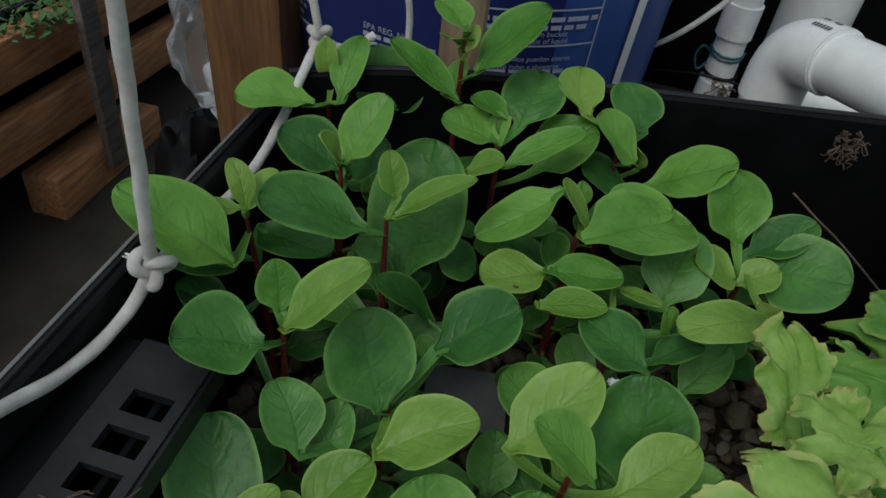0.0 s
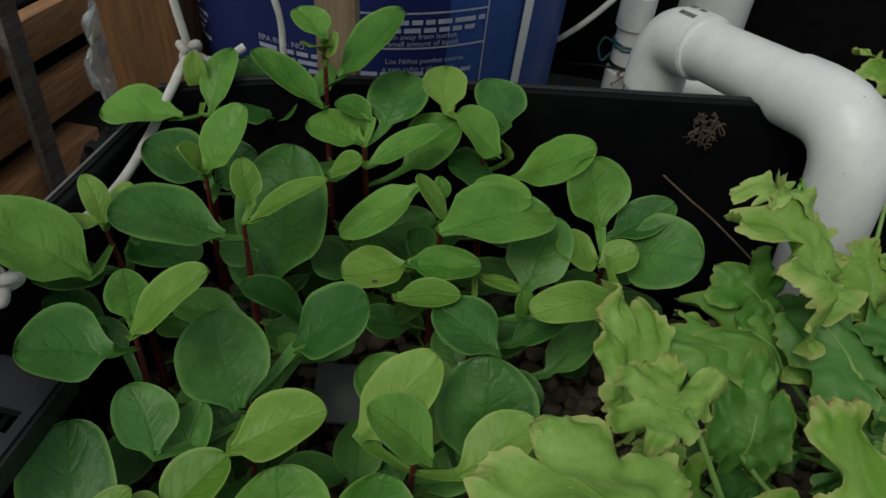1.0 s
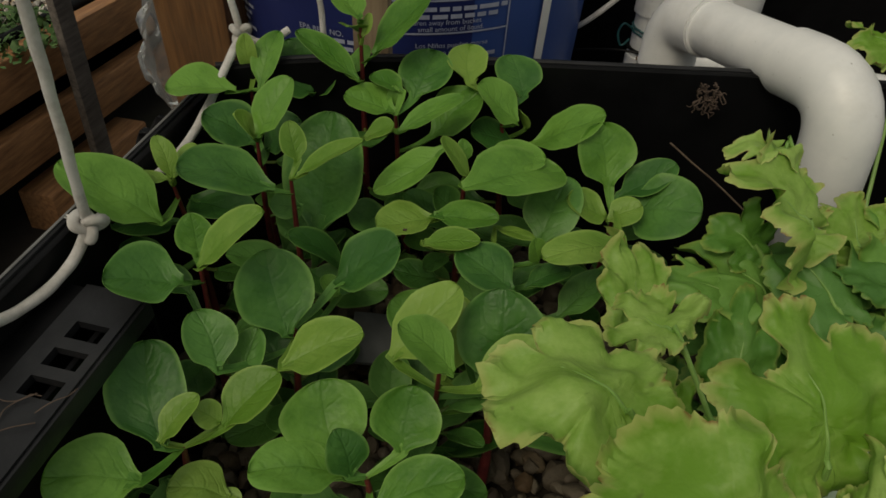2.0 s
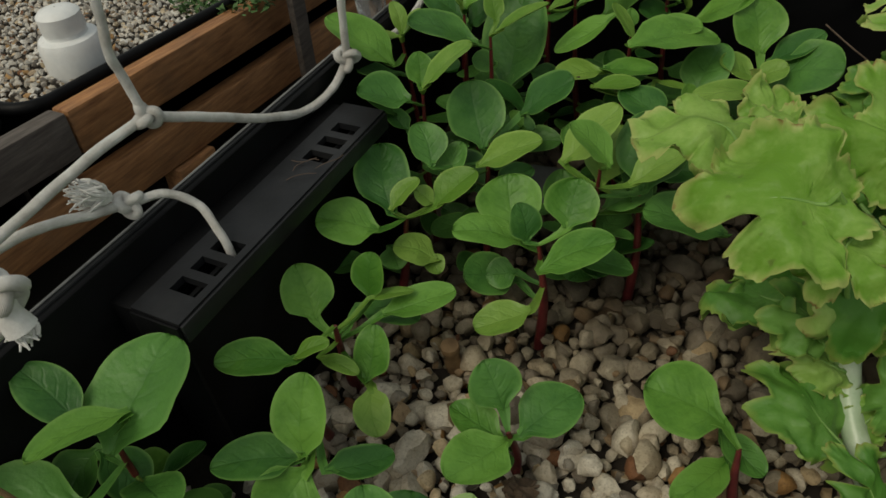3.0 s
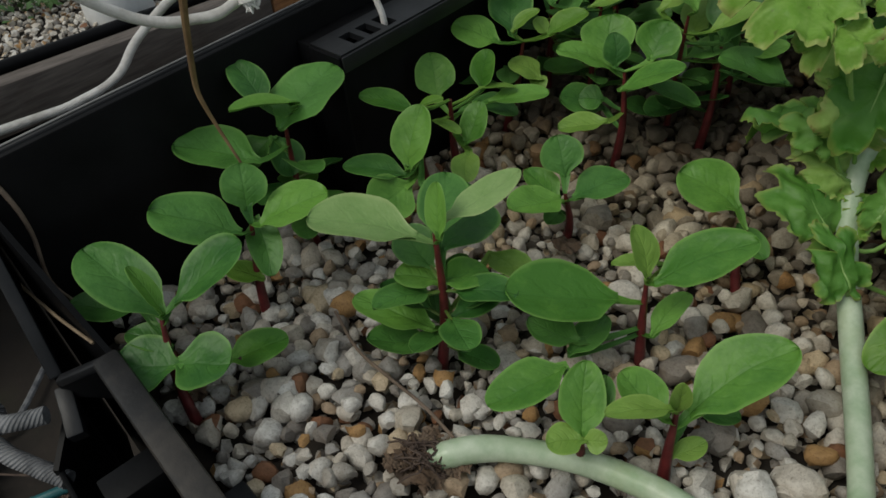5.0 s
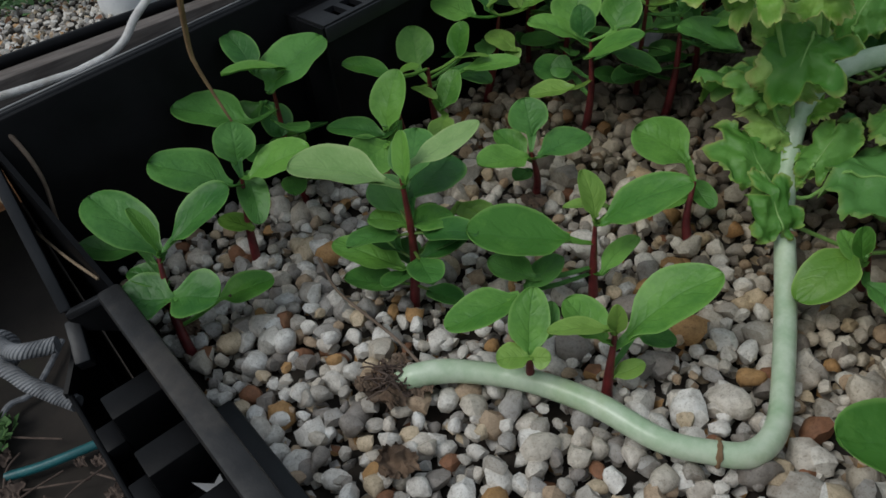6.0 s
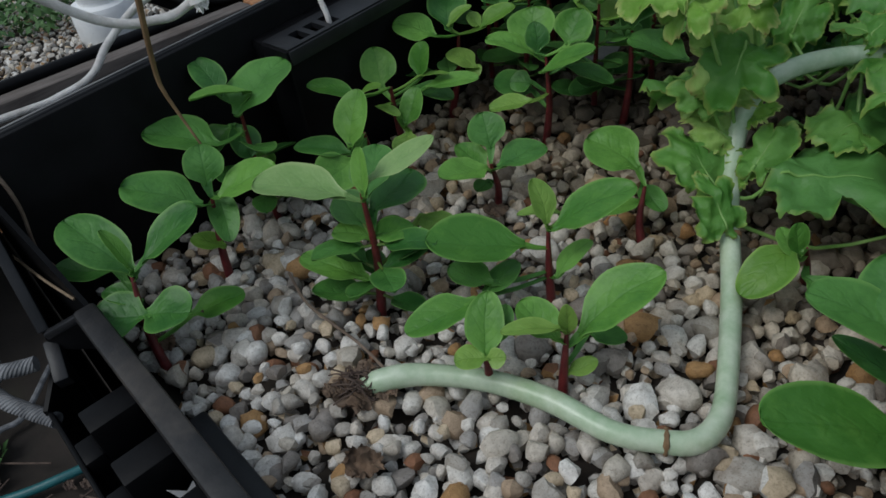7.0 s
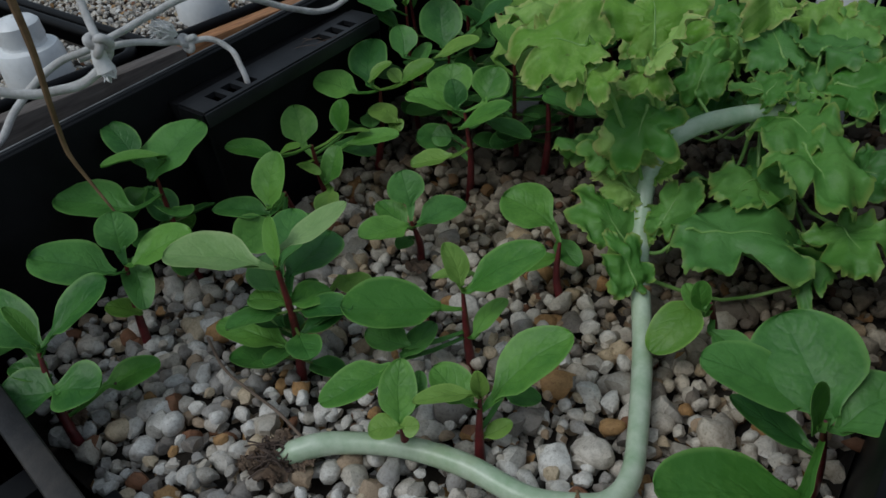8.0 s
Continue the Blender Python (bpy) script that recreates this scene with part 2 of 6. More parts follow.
def stone_material(name, per_object, shaded_back=False):
    m, n, l, b = material(name, 0.72)
    if per_object:
        src = n.new("ShaderNodeObjectInfo").outputs["Random"]
    else:
        src = n.new("ShaderNodeNewGeometry").outputs["Random Per Island"]
    tint = ramp(n, [(0.0, (0.69, 0.66, 0.600)), (0.11, (0.43, 0.40, 0.353)), (0.20, (0.77, 0.75, 0.705)), (0.31, (0.44, 0.33, 0.225)), (0.39, (0.64, 0.59, 0.517)), (0.50, (0.27, 0.245, 0.220)),
                    (0.58, (0.70, 0.67, 0.615)), (0.70, (0.38, 0.36, 0.335)), (0.78, (0.57, 0.52, 0.44)), (0.87, (0.60, 0.49, 0.34)), (0.93, (0.43, 0.25, 0.100)), (0.972, (0.24, 0.11, 0.055))])
    tint.color_ramp.interpolation = "CONSTANT"
    l.new(src, tint.inputs[0])
    speck = noise_tex(n, l, 260, 6, 0.7)
    sr = ramp(n, [(0.30, (0.40, 0.37, 0.33)), (0.56, (1, 1, 1))])
    l.new(speck.outputs[0], sr.inputs[0])
    pits = noise_tex(n, l, 800, 3, 0.6)
    pr = ramp(n, [(0.34, (0.35, 0.32, 0.28)), (0.44, (1, 1, 1))])
    l.new(pits.outputs[0], pr.inputs[0])
    stain = noise_tex(n, l, 75, 4, 0.6)
    st = ramp(n, [(0.50, (0, 0, 0)), (0.74, (1, 1, 1))])
    l.new(stain.outputs[0], st.inputs[0])
    col = mix_rgb(n, l, 0.6, tint.outputs[0], sr.outputs[0], "MULTIPLY")
    col = mix_rgb(n, l, 0.5, col, pr.outputs[0], "MULTIPLY")
    col = mix_rgb(n, l, math_node(n, l, "MULTIPLY", st.outputs[0], 0.34), col, (0.17, 0.105, 0.055))
    if shaded_back:
        # towards the back: brown stain mixed with painted shade of the plants
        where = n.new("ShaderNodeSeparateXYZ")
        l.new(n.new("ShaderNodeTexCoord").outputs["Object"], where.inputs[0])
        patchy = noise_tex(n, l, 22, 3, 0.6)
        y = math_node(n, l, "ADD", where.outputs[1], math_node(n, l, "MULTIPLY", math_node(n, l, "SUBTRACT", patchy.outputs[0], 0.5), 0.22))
        brown_shade = ramp(n, [(0.0, (0, 0, 0)), (1.0, (1, 1, 1))])
        l.new(math_node(n, l, "MULTIPLY", math_node(n, l, "ADD", y, 0.05), 6.0), brown_shade.inputs[0])
        col = mix_rgb(n, l, math_node(n, l, "MULTIPLY", brown_shade.outputs[0], 0.75), col, (0.78, 0.66, 0.45), "MULTIPLY")
        # shade beneath the crowded seedlings, painted into the pebble colour
        deep_shade = ramp(n, [(0.0, (0, 0, 0)), (1.0, (1, 1, 1))])
        l.new(math_node(n, l, "MULTIPLY", math_node(n, l, "SUBTRACT", y, 0.085), 11.0), deep_shade.inputs[0])
        col = mix_rgb(n, l, math_node(n, l, "MULTIPLY", deep_shade.outputs[0], 0.82), col, (0.040, 0.030, 0.020))
    l.new(col, b.inputs["Base Color"])
    rough_h = math_node(n, l, "ADD", speck.outputs[0], math_node(n, l, "MULTIPLY", pits.outputs[0], 0.5))
    bump(n, l, b, rough_h, 0.55, 0.0011)
    return m


STONE = stone_material("pebble", True)
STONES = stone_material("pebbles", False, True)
SIDE_STONES = stone_material("side_pebbles", False)

clear, cn, cl, cb = material("clear_plastic", 0.18)
cb.inputs["Transmission Weight"].default_value = 0.92
cb.inputs["Base Color"].default_value = (0.90, 0.92, 0.93, 1)
cb.inputs["IOR"].default_value = 1.2


# ---------------------------------------------------------------- mesh helpers
def part(name, bm, mat, parent=None, label=""):
    me = bpy.data.meshes.new(name)
    bm.to_mesh(me)
    bm.free()
    me.materials.append(mat)
    me.polygons.foreach_set("use_smooth", [True] * len(me.polygons))
    me.set_sharp_from_angle(angle=radians(42))
    ob = new(name, me)
    if parent:
        ob.parent = parent
    if label:
        ob["label"] = label
    return ob


def thing(name, at, label, category, group="", kind=""):
    e = new(name)
    e.location = at
    e.empty_display_size = 0.02
    bpy.context.view_layer.update()
    return tagged(e, label, category, group, kind)


def under(ob, parent):
    """Hang a part with world coordinates under an empty that stands elsewhere."""
    ob.parent = parent
    ob.matrix_parent_inverse = Matrix.Translation(parent.location).inverted()
    return ob


def box(bm, lo, hi, bev=0.0015, m=None):
    lo, hi = Vector(lo), Vector(hi)
    geo = bmesh.ops.create_cube(bm, size=1.0)
    vs = geo["verts"]
    for v in vs:
        v.co = Vector(((lo[k] + hi[k]) / 2 + v.co[k] * (hi[k] - lo[k]) for k in range(3)))
    if bev:
        es = list({e for v in vs for e in v.link_edges})
        out = bmesh.ops.bevel(bm, geom=es, offset=bev, segments=2, affect="EDGES", profile=0.5)
        vs = list({v for f in out["faces"] for v in f.verts} | {v for v in vs if v.is_valid})
    if m is not None:
        bmesh.ops.transform(bm, matrix=m, verts=vs)
    return bm


def boxes(*spans, bev=0.0015):
    bm = bmesh.new()
    for lo, hi in spans:
        box(bm, lo, hi, bev)
    return bm


def catmull(pts, n):
    """A smooth way through the points, n steps a span."""
    P = [Vector(p) for p in pts]
    P = [P[0] * 2 - P[1], *P, P[-1] * 2 - P[-2]]
    out = []
    for k in range(1, len(P) - 2):
        a, b, c, d = P[k - 1:k + 3]
        for s in range(n):
            t = s / n
            out.append(0.5 * (2 * b + (c - a) * t + (2 * a - 5 * b + 4 * c - d) * t * t + (3 * b - a - 3 * c + d) * t ** 3))
    out.append(P[-2])
    return out


def tube(bm, pts, radius, seg=10, cap=True, lay=None, twist=0.0, lump=0.0):
    """A round sweep along pts; radius a number or a function of 0..1."""
    n = len(pts)
    up = Vector((0.03, 0.11, 1)).normalized()
    rings = []
    run = 0.0
    runs = []
    for k, p in enumerate(pts):
        if k:
            run += (p - pts[k - 1]).length
        runs.append(run)
        d = (pts[min(k + 1, n - 1)] - pts[max(k - 1, 0)]).normalized()
        if k == 0:
            side = d.cross(up if abs(d.dot(up)) < 0.95 else Vector((1, 0, 0))).normalized()
        else:
            side = (side - d * side.dot(d)).normalized()
        other = d.cross(side)
        r = radius(k / (n - 1)) if callable(radius) else radius
        ring = []
        for s in range(seg):
            a = 2 * math.pi * s / seg + twist * run
            rr = r * (1 + lump * math.cos(3 * (a - twist * run) ))
            ring.append(bm.verts.new(p + side * math.cos(a) * rr + other * math.sin(a) * rr))
        rings.append(ring)
    for k in range(n - 1):
        for s in range(seg):
            f = bm.faces.new((rings[k][s], rings[k][(s + 1) % seg], rings[k + 1][(s + 1) % seg], rings[k + 1][s]))
            if lay:
                for lp, (uu, vv) in zip(f.loops, ((k, s), (k, s + 1), (k + 1, s + 1), (k + 1, s))):
                    lp[lay].uv = (runs[uu] * 120, vv / seg * 2)
    if cap:
        bm.faces.new(rings[0][::-1])
        bm.faces.new(rings[-1])
    return bm


def rope_part(name, paths, radius, mat, parent, label="", seg=10):
    bm = bmesh.new()
    lay = bm.loops.layers.uv.new("blade")
    for pts in paths:
        way = catmull(pts, 20)
        way = [p + Vector((noise.noise(p * 70), noise.noise(p * 70 + Vector((9, 0, 0))), noise.noise(p * 70 + Vector((0, 9, 0))))) * 0.22 * radius for p in way]
        tube(bm, way, lambda t: radius * (1 + 0.07 * noise.noise(Vector((t * 14, 1, 2)))), 12, lay=lay, twist=0.0, lump=0.0)
    return under(part(name, bm, mat, label=label), parent)


def torus_loop(c, r, n, tilt, turns=1.0, rise=0.0):
    """Points of a loop of rope round the centre c."""
    m = Euler([radians(a) for a in tilt]).to_matrix()
    return [Vector(c) + m @ Vector((r * math.cos(a), r * math.sin(a), rise * (a / 6.283 - turns / 2))) for a in
            (2 * math.pi * turns * k / n for k in range(n + 1))]


# ---------------------------------------------------------------- ground and sky line
def ground_sheet():
    bm = bmesh.new()
    xs = [-60, -12, -3, -1.6, -0.8, -0.5, -0.2, 0.1, 0.5, 1.2, 3, 12, 60]
    rows = [[bm.verts.new((x, y, -0.42 + (0.012 * noise.noise(Vector((x * 3, y * 3, 0))) if abs(x) < 3 and abs(y) < 3 else 0))) for x in xs] for y in xs]
    for a, b in zip(rows, rows[1:]):
        for k in range(len(xs) - 1):
            bm.faces.new((a[k], a[k + 1], b[k + 1], b[k]))
    return tagged(part("ground", bm, GROUND), "dark packed earth with weeds under the benches", "ground", kind="structure")


ground_sheet()

# ---------------------------------------------------------------- the grow tote
LX, RX, FY, BY, TOP = -0.1425, 0.345, -0.212, 0.405, 0.1300
tote = thing("grow_tote", (0.1, 0.1, -0.13), "black plastic tote filled with pebbles and seedlings", "planter")


def tote_part(name, bm, mat=BLACK, label=""):
    return under(part(name, bm, mat, label=label), tote)


tote_part("wall", boxes(((LX, FY, -0.13), (LX + 0.005, 0.335, TOP - 0.002))))
BACK = catmull([(LX + 0.003, 0.336, 0), (-0.09, 0.362, 0), (-0.03, 0.381, 0), (0.046, 0.398, 0), (0.12, 0.413, 0), (0.20, 0.428, 0), (RX - 0.003, 0.440, 0)], 5)


def ribbon(way, z0, z1, thick, bev=0.0008):
    """An upright wall that follows a bowed line."""
    b = bmesh.new()
    rows = []
    for k, p in enumerate(way):
        d = (way[min(k + 1, len(way) - 1)] - way[max(k - 1, 0)]).normalized()
        o = Vector((-d.y, d.x, 0)) * thick / 2
        rows.append([b.verts.new(p + off + Vector((0, 0, z))) for off, z in ((-o, z0), (o, z0), (o, z1 - bev), (o * 0.5, z1), (-o * 0.5, z1), (-o, z1 - bev))])
    for r0, r1 in zip(rows, rows[1:]):
        for k in range(6):
            b.faces.new((r0[k], r0[(k + 1) % 6], r1[(k + 1) % 6], r1[k]))
    b.faces.new(rows[0][::-1])
    b.faces.new(rows[-1])
    bmesh.ops.recalc_face_normals(b, faces=b.faces[:])
    return b


tote_part("wall", ribbon(BACK, -0.13, 0.1375, 0.005))
tote_part("wall", boxes(((RX - 0.005, FY, -0.13), (RX, 0.44, TOP))))
tote_part("base", boxes(((LX + 0.005, FY + 0.005, -0.13), (RX - 0.005, BY - 0.005, -0.125))))
tote_part("rim", boxes(((LX - 0.004, FY, TOP - 0.010), (LX + 0.0005, 0.337, TOP - 0.0008))), RIM)
# thin paler strip: the light caught by the rim's edge, as colour
tote_part("rim_edge", boxes(((LX - 0.0030, FY, TOP - 0.0006), (LX - 0.0014, 0.337, TOP)), bev=0.0002), LIP, "pale rim edge, its catch of light painted in")
tote_part("rim", ribbon([p + Vector((0, 0.004, 0)) for p in BACK], 0.131, 0.1385, 0.004), RIM)
# the inner ledge with two groups of three hand slots
bm = bmesh.new()
Y0, Y1, X0, X1 = -0.006, 0.178, -0.1230, -0.0940
slots = [0.0145, 0.0290, 0.0435, 0.1235, 0.1382, 0.1530]
LZ = 0.1132
cuts = [Y0, *(v for s in slots for v in (s - 0.0046, s + 0.0046)), Y1]
cross = (X0, -0.1138, -0.0982, X1)
grid = {z: [[bm.verts.new((x, y, z)) for x in cross] for y in cuts] for z in (LZ - 0.0042, LZ)}
cells = [(k, c) for k in range(len(cuts) - 1) for c in range(3) if not (k % 2 and c == 1)]
for k, c in cells:
    quad = ((k, c), (k, c + 1), (k + 1, c + 1), (k + 1, c))
    bm.faces.new([grid[LZ][p][q] for p, q in quad])
    bm.faces.new([grid[LZ - 0.0042][p][q] for p, q in quad[::-1]])
    for (pa, qa), (pb, qb), beside in zip(quad, quad[1:] + quad[:1], ((k - 1, c), (k, c + 1), (k + 1, c), (k, c - 1))):
        if beside not in cells:
            bm.faces.new((grid[LZ - 0.0042][pa][qa], grid[LZ - 0.0042][pb][qb], grid[LZ][pb][qb], grid[LZ][pa][qa]))
bmesh.ops.bevel(bm, geom=[e for e in bm.edges if e.calc_face_angle(0) > 1], offset=0.0008, segments=2, affect="EDGES", profile=0.5)
tote_part("ledge", bm, RIM, "moulded ledge with rectangular slots")
tote_part("ledge_back", boxes(((LX + 0.0052, Y0, -0.12), (X0 - 0.0003, Y1, LZ - 0.002)), bev=0.0008))
tote_part("ledge_lip", boxes(((X1 - 0.0005, Y0, LZ - 0.012), (X1 + 0.0018, Y1, LZ - 0.0012)), bev=0.0008), RIM)
tote_part("ledge_face", boxes(((X1 - 0.013, Y0, -0.12), (X1 - 0.010, Y1, LZ - 0.0045)), bev=0.0008))
tote_part("ledge_end", boxes(((X0, Y0 - 0.002, -0.12), (X1, Y0, LZ - 0.0015)), bev=0.0008))
tote_part("ledge_end", boxes(((X0, Y1, -0.12), (X1, Y1 + 0.002, LZ - 0.0015)), bev=0.0008))
# low front: rail, inner face, outer flange, ribs and the corner socket
FRONT = Matrix.Translation((-0.058, -0.207, 0)) @ Euler((0, 0, radians(-6.5))).to_matrix().to_4x4()


def front(spans, name, mat=BLACK, bev=0.0012, label=""):
    b = bmesh.new()
    for lo, hi in spans:
        box(b, lo, hi, bev, FRONT)
    return tote_part(name, b, mat, label)


front([((-0.002, -0.0105, 0.044), (0.40, 0.003, 0.0535))], "front_rail", DUSTY, 0.0026, "worn front rail")
front([((0, -0.002, -0.12), (0.40, 0.002, 0.046))], "front_wall")
front([((0.075, 0.0022, -0.02), (0.40, 0.017, 0.006))], "inner_step", RIM, 0.002)
front([((0.0, -0.051, -0.060), (0.40, -0.048, 0.000))], "outer_flange")
for k in range(8):
    x = 0.036 + k * 0.0455
    front([((x, -0.037, -0.012), (x + 0.019, -0.002, 0.020)), ((x, -0.048, -0.016), (x + 0.019, -0.037, 0.001))], "rib")
front([((0.0, -0.048, -0.060), (0.40, -0.002, -0.056))], "under_tray")
# the end socket and the sloping shoulder that climbs to the side wall
S0, S1, S2 = Vector((-0.1445, -0.214, 0.123)), Vector((-0.088, -0.2313, 0.032)), Vector((-0.056, -0.208, 0.0535))


def bar_between(name, a, b_, w, h, mat):
    bmn = bmesh.new()
    d = b_ - a
    m = Matrix.Translation(a) @ d.to_track_quat("X", "Z").to_matrix().to_4x4()
    box(bmn, (0, -w / 2, -h), (d.length, w / 2, 0), 0.0014, m)
    return tote_part(name, bmn, mat)


def panel(name, a, b_, z, thick, mat=BLACK):
    """An upright panel under a sloping edge."""
    bmn = bmesh.new()
    d = Vector((b_.x - a.x, b_.y - a.y, 0)).normalized()
    o = Vector((-d.y, d.x, 0)) * thick / 2
    lo = [bmn.verts.new(p) for p in (Vector((a.x, a.y, z)) - o, Vector((b_.x, b_.y, z)) - o, b_ - o, a - o)]
    hi = [bmn.verts.new(p) for p in (Vector((a.x, a.y, z)) + o, Vector((b_.x, b_.y, z)) + o, b_ + o, a + o)]
    bmn.faces.new(lo[::-1])
    bmn.faces.new(hi)
    for k in range(4):
        bmn.faces.new((lo[k], lo[(k + 1) % 4], hi[(k + 1) % 4], hi[k]))
    return tote_part(name, bmn, mat)


bar_between("shoulder_rim", S0, S1, 0.007, 0.006, RIM)
bar_between("socket_rim", S1, S2, 0.006, 0.005, RIM)
panel("shoulder", S0 - Vector((0, 0, 0.006)), S1 - Vector((0, 0, 0.006)), -0.10, 0.003)
panel("socket_side", S1 - Vector((0, 0, 0.005)), S2 - Vector((0, 0, 0.005)), 0.018, 0.003)
bar_between("socket_lip", S1 - Vector((0, 0, 0.0065)), Vector((-0.064, -0.2412, 0.014)), 0.009, 0.012, RIM)
panel("socket_face", Vector((-0.086, -0.2325, 0.016)), Vector((-0.0637, -0.2577, 0.002)), -0.06, 0.003, BLACK)
panel("end_wall", Vector((-0.1425, -0.2105, 0.120)), Vector((-0.060, -0.2075, 0.050)), -0.12, 0.003)

# ---------------------------------------------------------------- neighbouring bench and totes
bench = thing("slatted_bench", (-0.72, 0.3, -0.42), "brown stained slatted wooden bench with weathered boards", "bench")


REACH = 1.296
AWAY = Vector((0.17, -0.204, 0.358))
LEAN = Matrix.Translation(AWAY) @ Matrix.Scale(REACH, 4) @ Matrix.Translation(-AWAY) @ Euler((radians(-3.6), 0, 0)).to_matrix().to_4x4()


def slat(name, lo, hi, mat, label=""):
    b = bmesh.new()
    box(b, lo, hi, 0.003, LEAN)
    return under(part(name, b, mat, label=label), bench)


slat("board", (-0.545, -0.75, -0.048), (-0.520, 0.235, 0.003), GREYWOOD, "weathered grey board")
slat("board", (-0.545, 0.237, -0.048), (-0.520, 0.95, 0.003), WOOD)
slat("board", (-0.545, -0.75, -0.129), (-0.520, 0.95, -0.078), WOOD)
slat("block", (-0.548, 0.505, -0.228), (-0.500, 0.705, -0.157), WOOD, "short sawn block between the boards")
slat("leg", (-0.545, 0.340, -0.215), (-0.512, 0.405, -0.131), WOOD)
slat("leg", (-0.590, -0.72, -0.245), (-0.546, -0.66, -0.012), WOOD)
slat("leg", (-0.590, 0.86, -0.185), (-0.546, 0.92, -0.012), WOOD)
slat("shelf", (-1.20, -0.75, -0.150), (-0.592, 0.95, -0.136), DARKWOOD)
stick = thing("wooden_stake", LEAN @ Vector((-0.497, 0.603, -0.185)), "thin grey weathered stake leaning on the bench", "stake")
b = bmesh.new()
box(b, (-0.503, 0.589, -0.188), (-0.492, 0.617, 0.20), 0.002, LEAN)
under(part("shaft", b, GREYWOOD), stick)


def side_tote(x0, y0, x1, y1, label):
    """A shallow black tote with a rounded rim, part-filled with gravel."""
    top = 0.004
    e = thing("gravel_tote", LEAN @ Vector(((x0 + x1) / 2, (y0 + y1) / 2, -0.134)), label, "planter", "totes on the bench")
    r = 0.035
    ring = []
    for cx, cy, a0 in ((x1 - r, y1 - r, 0), (x0 + r, y1 - r, 90), (x0 + r, y0 + r, 180), (x1 - r, y0 + r, 270)):
        for k in range(7):
            a = radians(a0 + k * 15)
            ring.append(Vector((cx + r * math.cos(a), cy + r * math.sin(a), top)))
    b = bmesh.new()
    tube(b, ring + [ring[0]], 0.0074, 10, cap=False)
    bmesh.ops.transform(b, matrix=LEAN, verts=b.verts[:])
    under(part("rim", b, BLACK), e)
    b = bmesh.new()
    lo = [b.verts.new((p.x, p.y, -0.134)) for p in ring]
    hi = [b.verts.new((p.x, p.y, top)) for p in ring]
    for k in range(len(ring)):
        b.faces.new((lo[k], lo[(k + 1) % len(ring)], hi[(k + 1) % len(ring)], hi[k]))
    b.faces.new(lo[::-1])
    bmesh.ops.solidify(b, geom=b.faces[:], thickness=0.004)
    bmesh.ops.transform(b, matrix=LEAN, verts=b.verts[:])
    under(part("body", b, BLACK), e)
    return e


side_tote(-1.10, -0.52, -0.556, 0.196, "black tote of gravel on the wooden bench")
side_tote(-1.10, 0.216, -0.556, 0.90, "second black tote of gravel on the wooden bench")

# ---------------------------------------------------------------- bucket, post, stake
BX, BYC, BR = -0.111, 0.668, 0.168
bucket = thing("plastic_bucket", (BX, BYC, -0.20), "blue plastic bucket with a printed dark blue label", "bucket")


def lathe(bm, prof, seg=64, a0=0.0, a1=360.0, centre=(0, 0)):
    rows = []
    full = abs(a1 - a0 - 360) < 1e-6
    cnt = seg if full else seg + 1
    for r, z in prof:
        rows.append([bm.verts.new((centre[0] + r * math.cos(radians(a0 + (a1 - a0) * s / seg)), centre[1] + r * math.sin(radians(a0 + (a1 - a0) * s / seg)), z)) for s in range(cnt)])
    for a, b in zip(rows, rows[1:]):
        for s in range(seg):
            bm.faces.new((a[s], a[(s + 1) % cnt], b[(s + 1) % cnt], b[s]))
    return bm


def bucket_r(z):
    return BR + 0.055 * (z - 0.08)


b = lathe(bmesh.new(), [(0.001, -0.20), (bucket_r(-0.20) - 0.006, -0.20), (bucket_r(-0.194), -0.194), (bucket_r(0.20), 0.20), (bucket_r(0.2) + 0.006, 0.202), (bucket_r(0.2) + 0.006, 0.214),
                        (bucket_r(0.235), 0.216), (bucket_r(0.235), 0.235), (bucket_r(0.235) - 0.004, 0.235), (bucket_r(-0.19) - 0.004, -0.19), (0.001, -0.19)], centre=(BX, BYC))
under(part("body", b, BUCKETBLUE), bucket)
b = lathe(bmesh.new(), [(bucket_r(0.022) + 0.0006, 0.022), (bucket_r(0.19) + 0.0006, 0.19)], 48, 190, 302, (BX, BYC))
label = under(part("label", b, LABEL, label="dark blue printed paper label"), bucket)


def on_label(u, z, lift=0.0013):
    """Point of the label: u metres round from its middle, height z."""
    a = radians(270) + u / BR
    r = bucket_r(z) + lift
    return Vector((BX + r * math.cos(a), BYC + r * math.sin(a), z))


def bar(bm, u0, u1, z, h):
    n = max(2, int((u1 - u0) / 0.006))
    lo = [bm.verts.new(on_label(u0 + (u1 - u0) * k / n, z)) for k in range(n + 1)]
    hi = [bm.verts.new(on_label(u0 + (u1 - u0) * k / n, z + h)) for k in range(n + 1)]
    for k in range(n):
        bm.faces.new((lo[k], lo[k + 1], hi[k + 1], hi[k]))


rng = random.Random(4)


def word_bars(name, u0, u1, z, h):
    b = bmesh.new()
    u = u0
    while u < u1 - 0.004:
        w = min(rng.uniform(0.006, 0.017), u1 - u)
        bar(b, u, u + w, z, h)
        u += w + 0.0022
    under(part(name, b, PRINT), bucket)


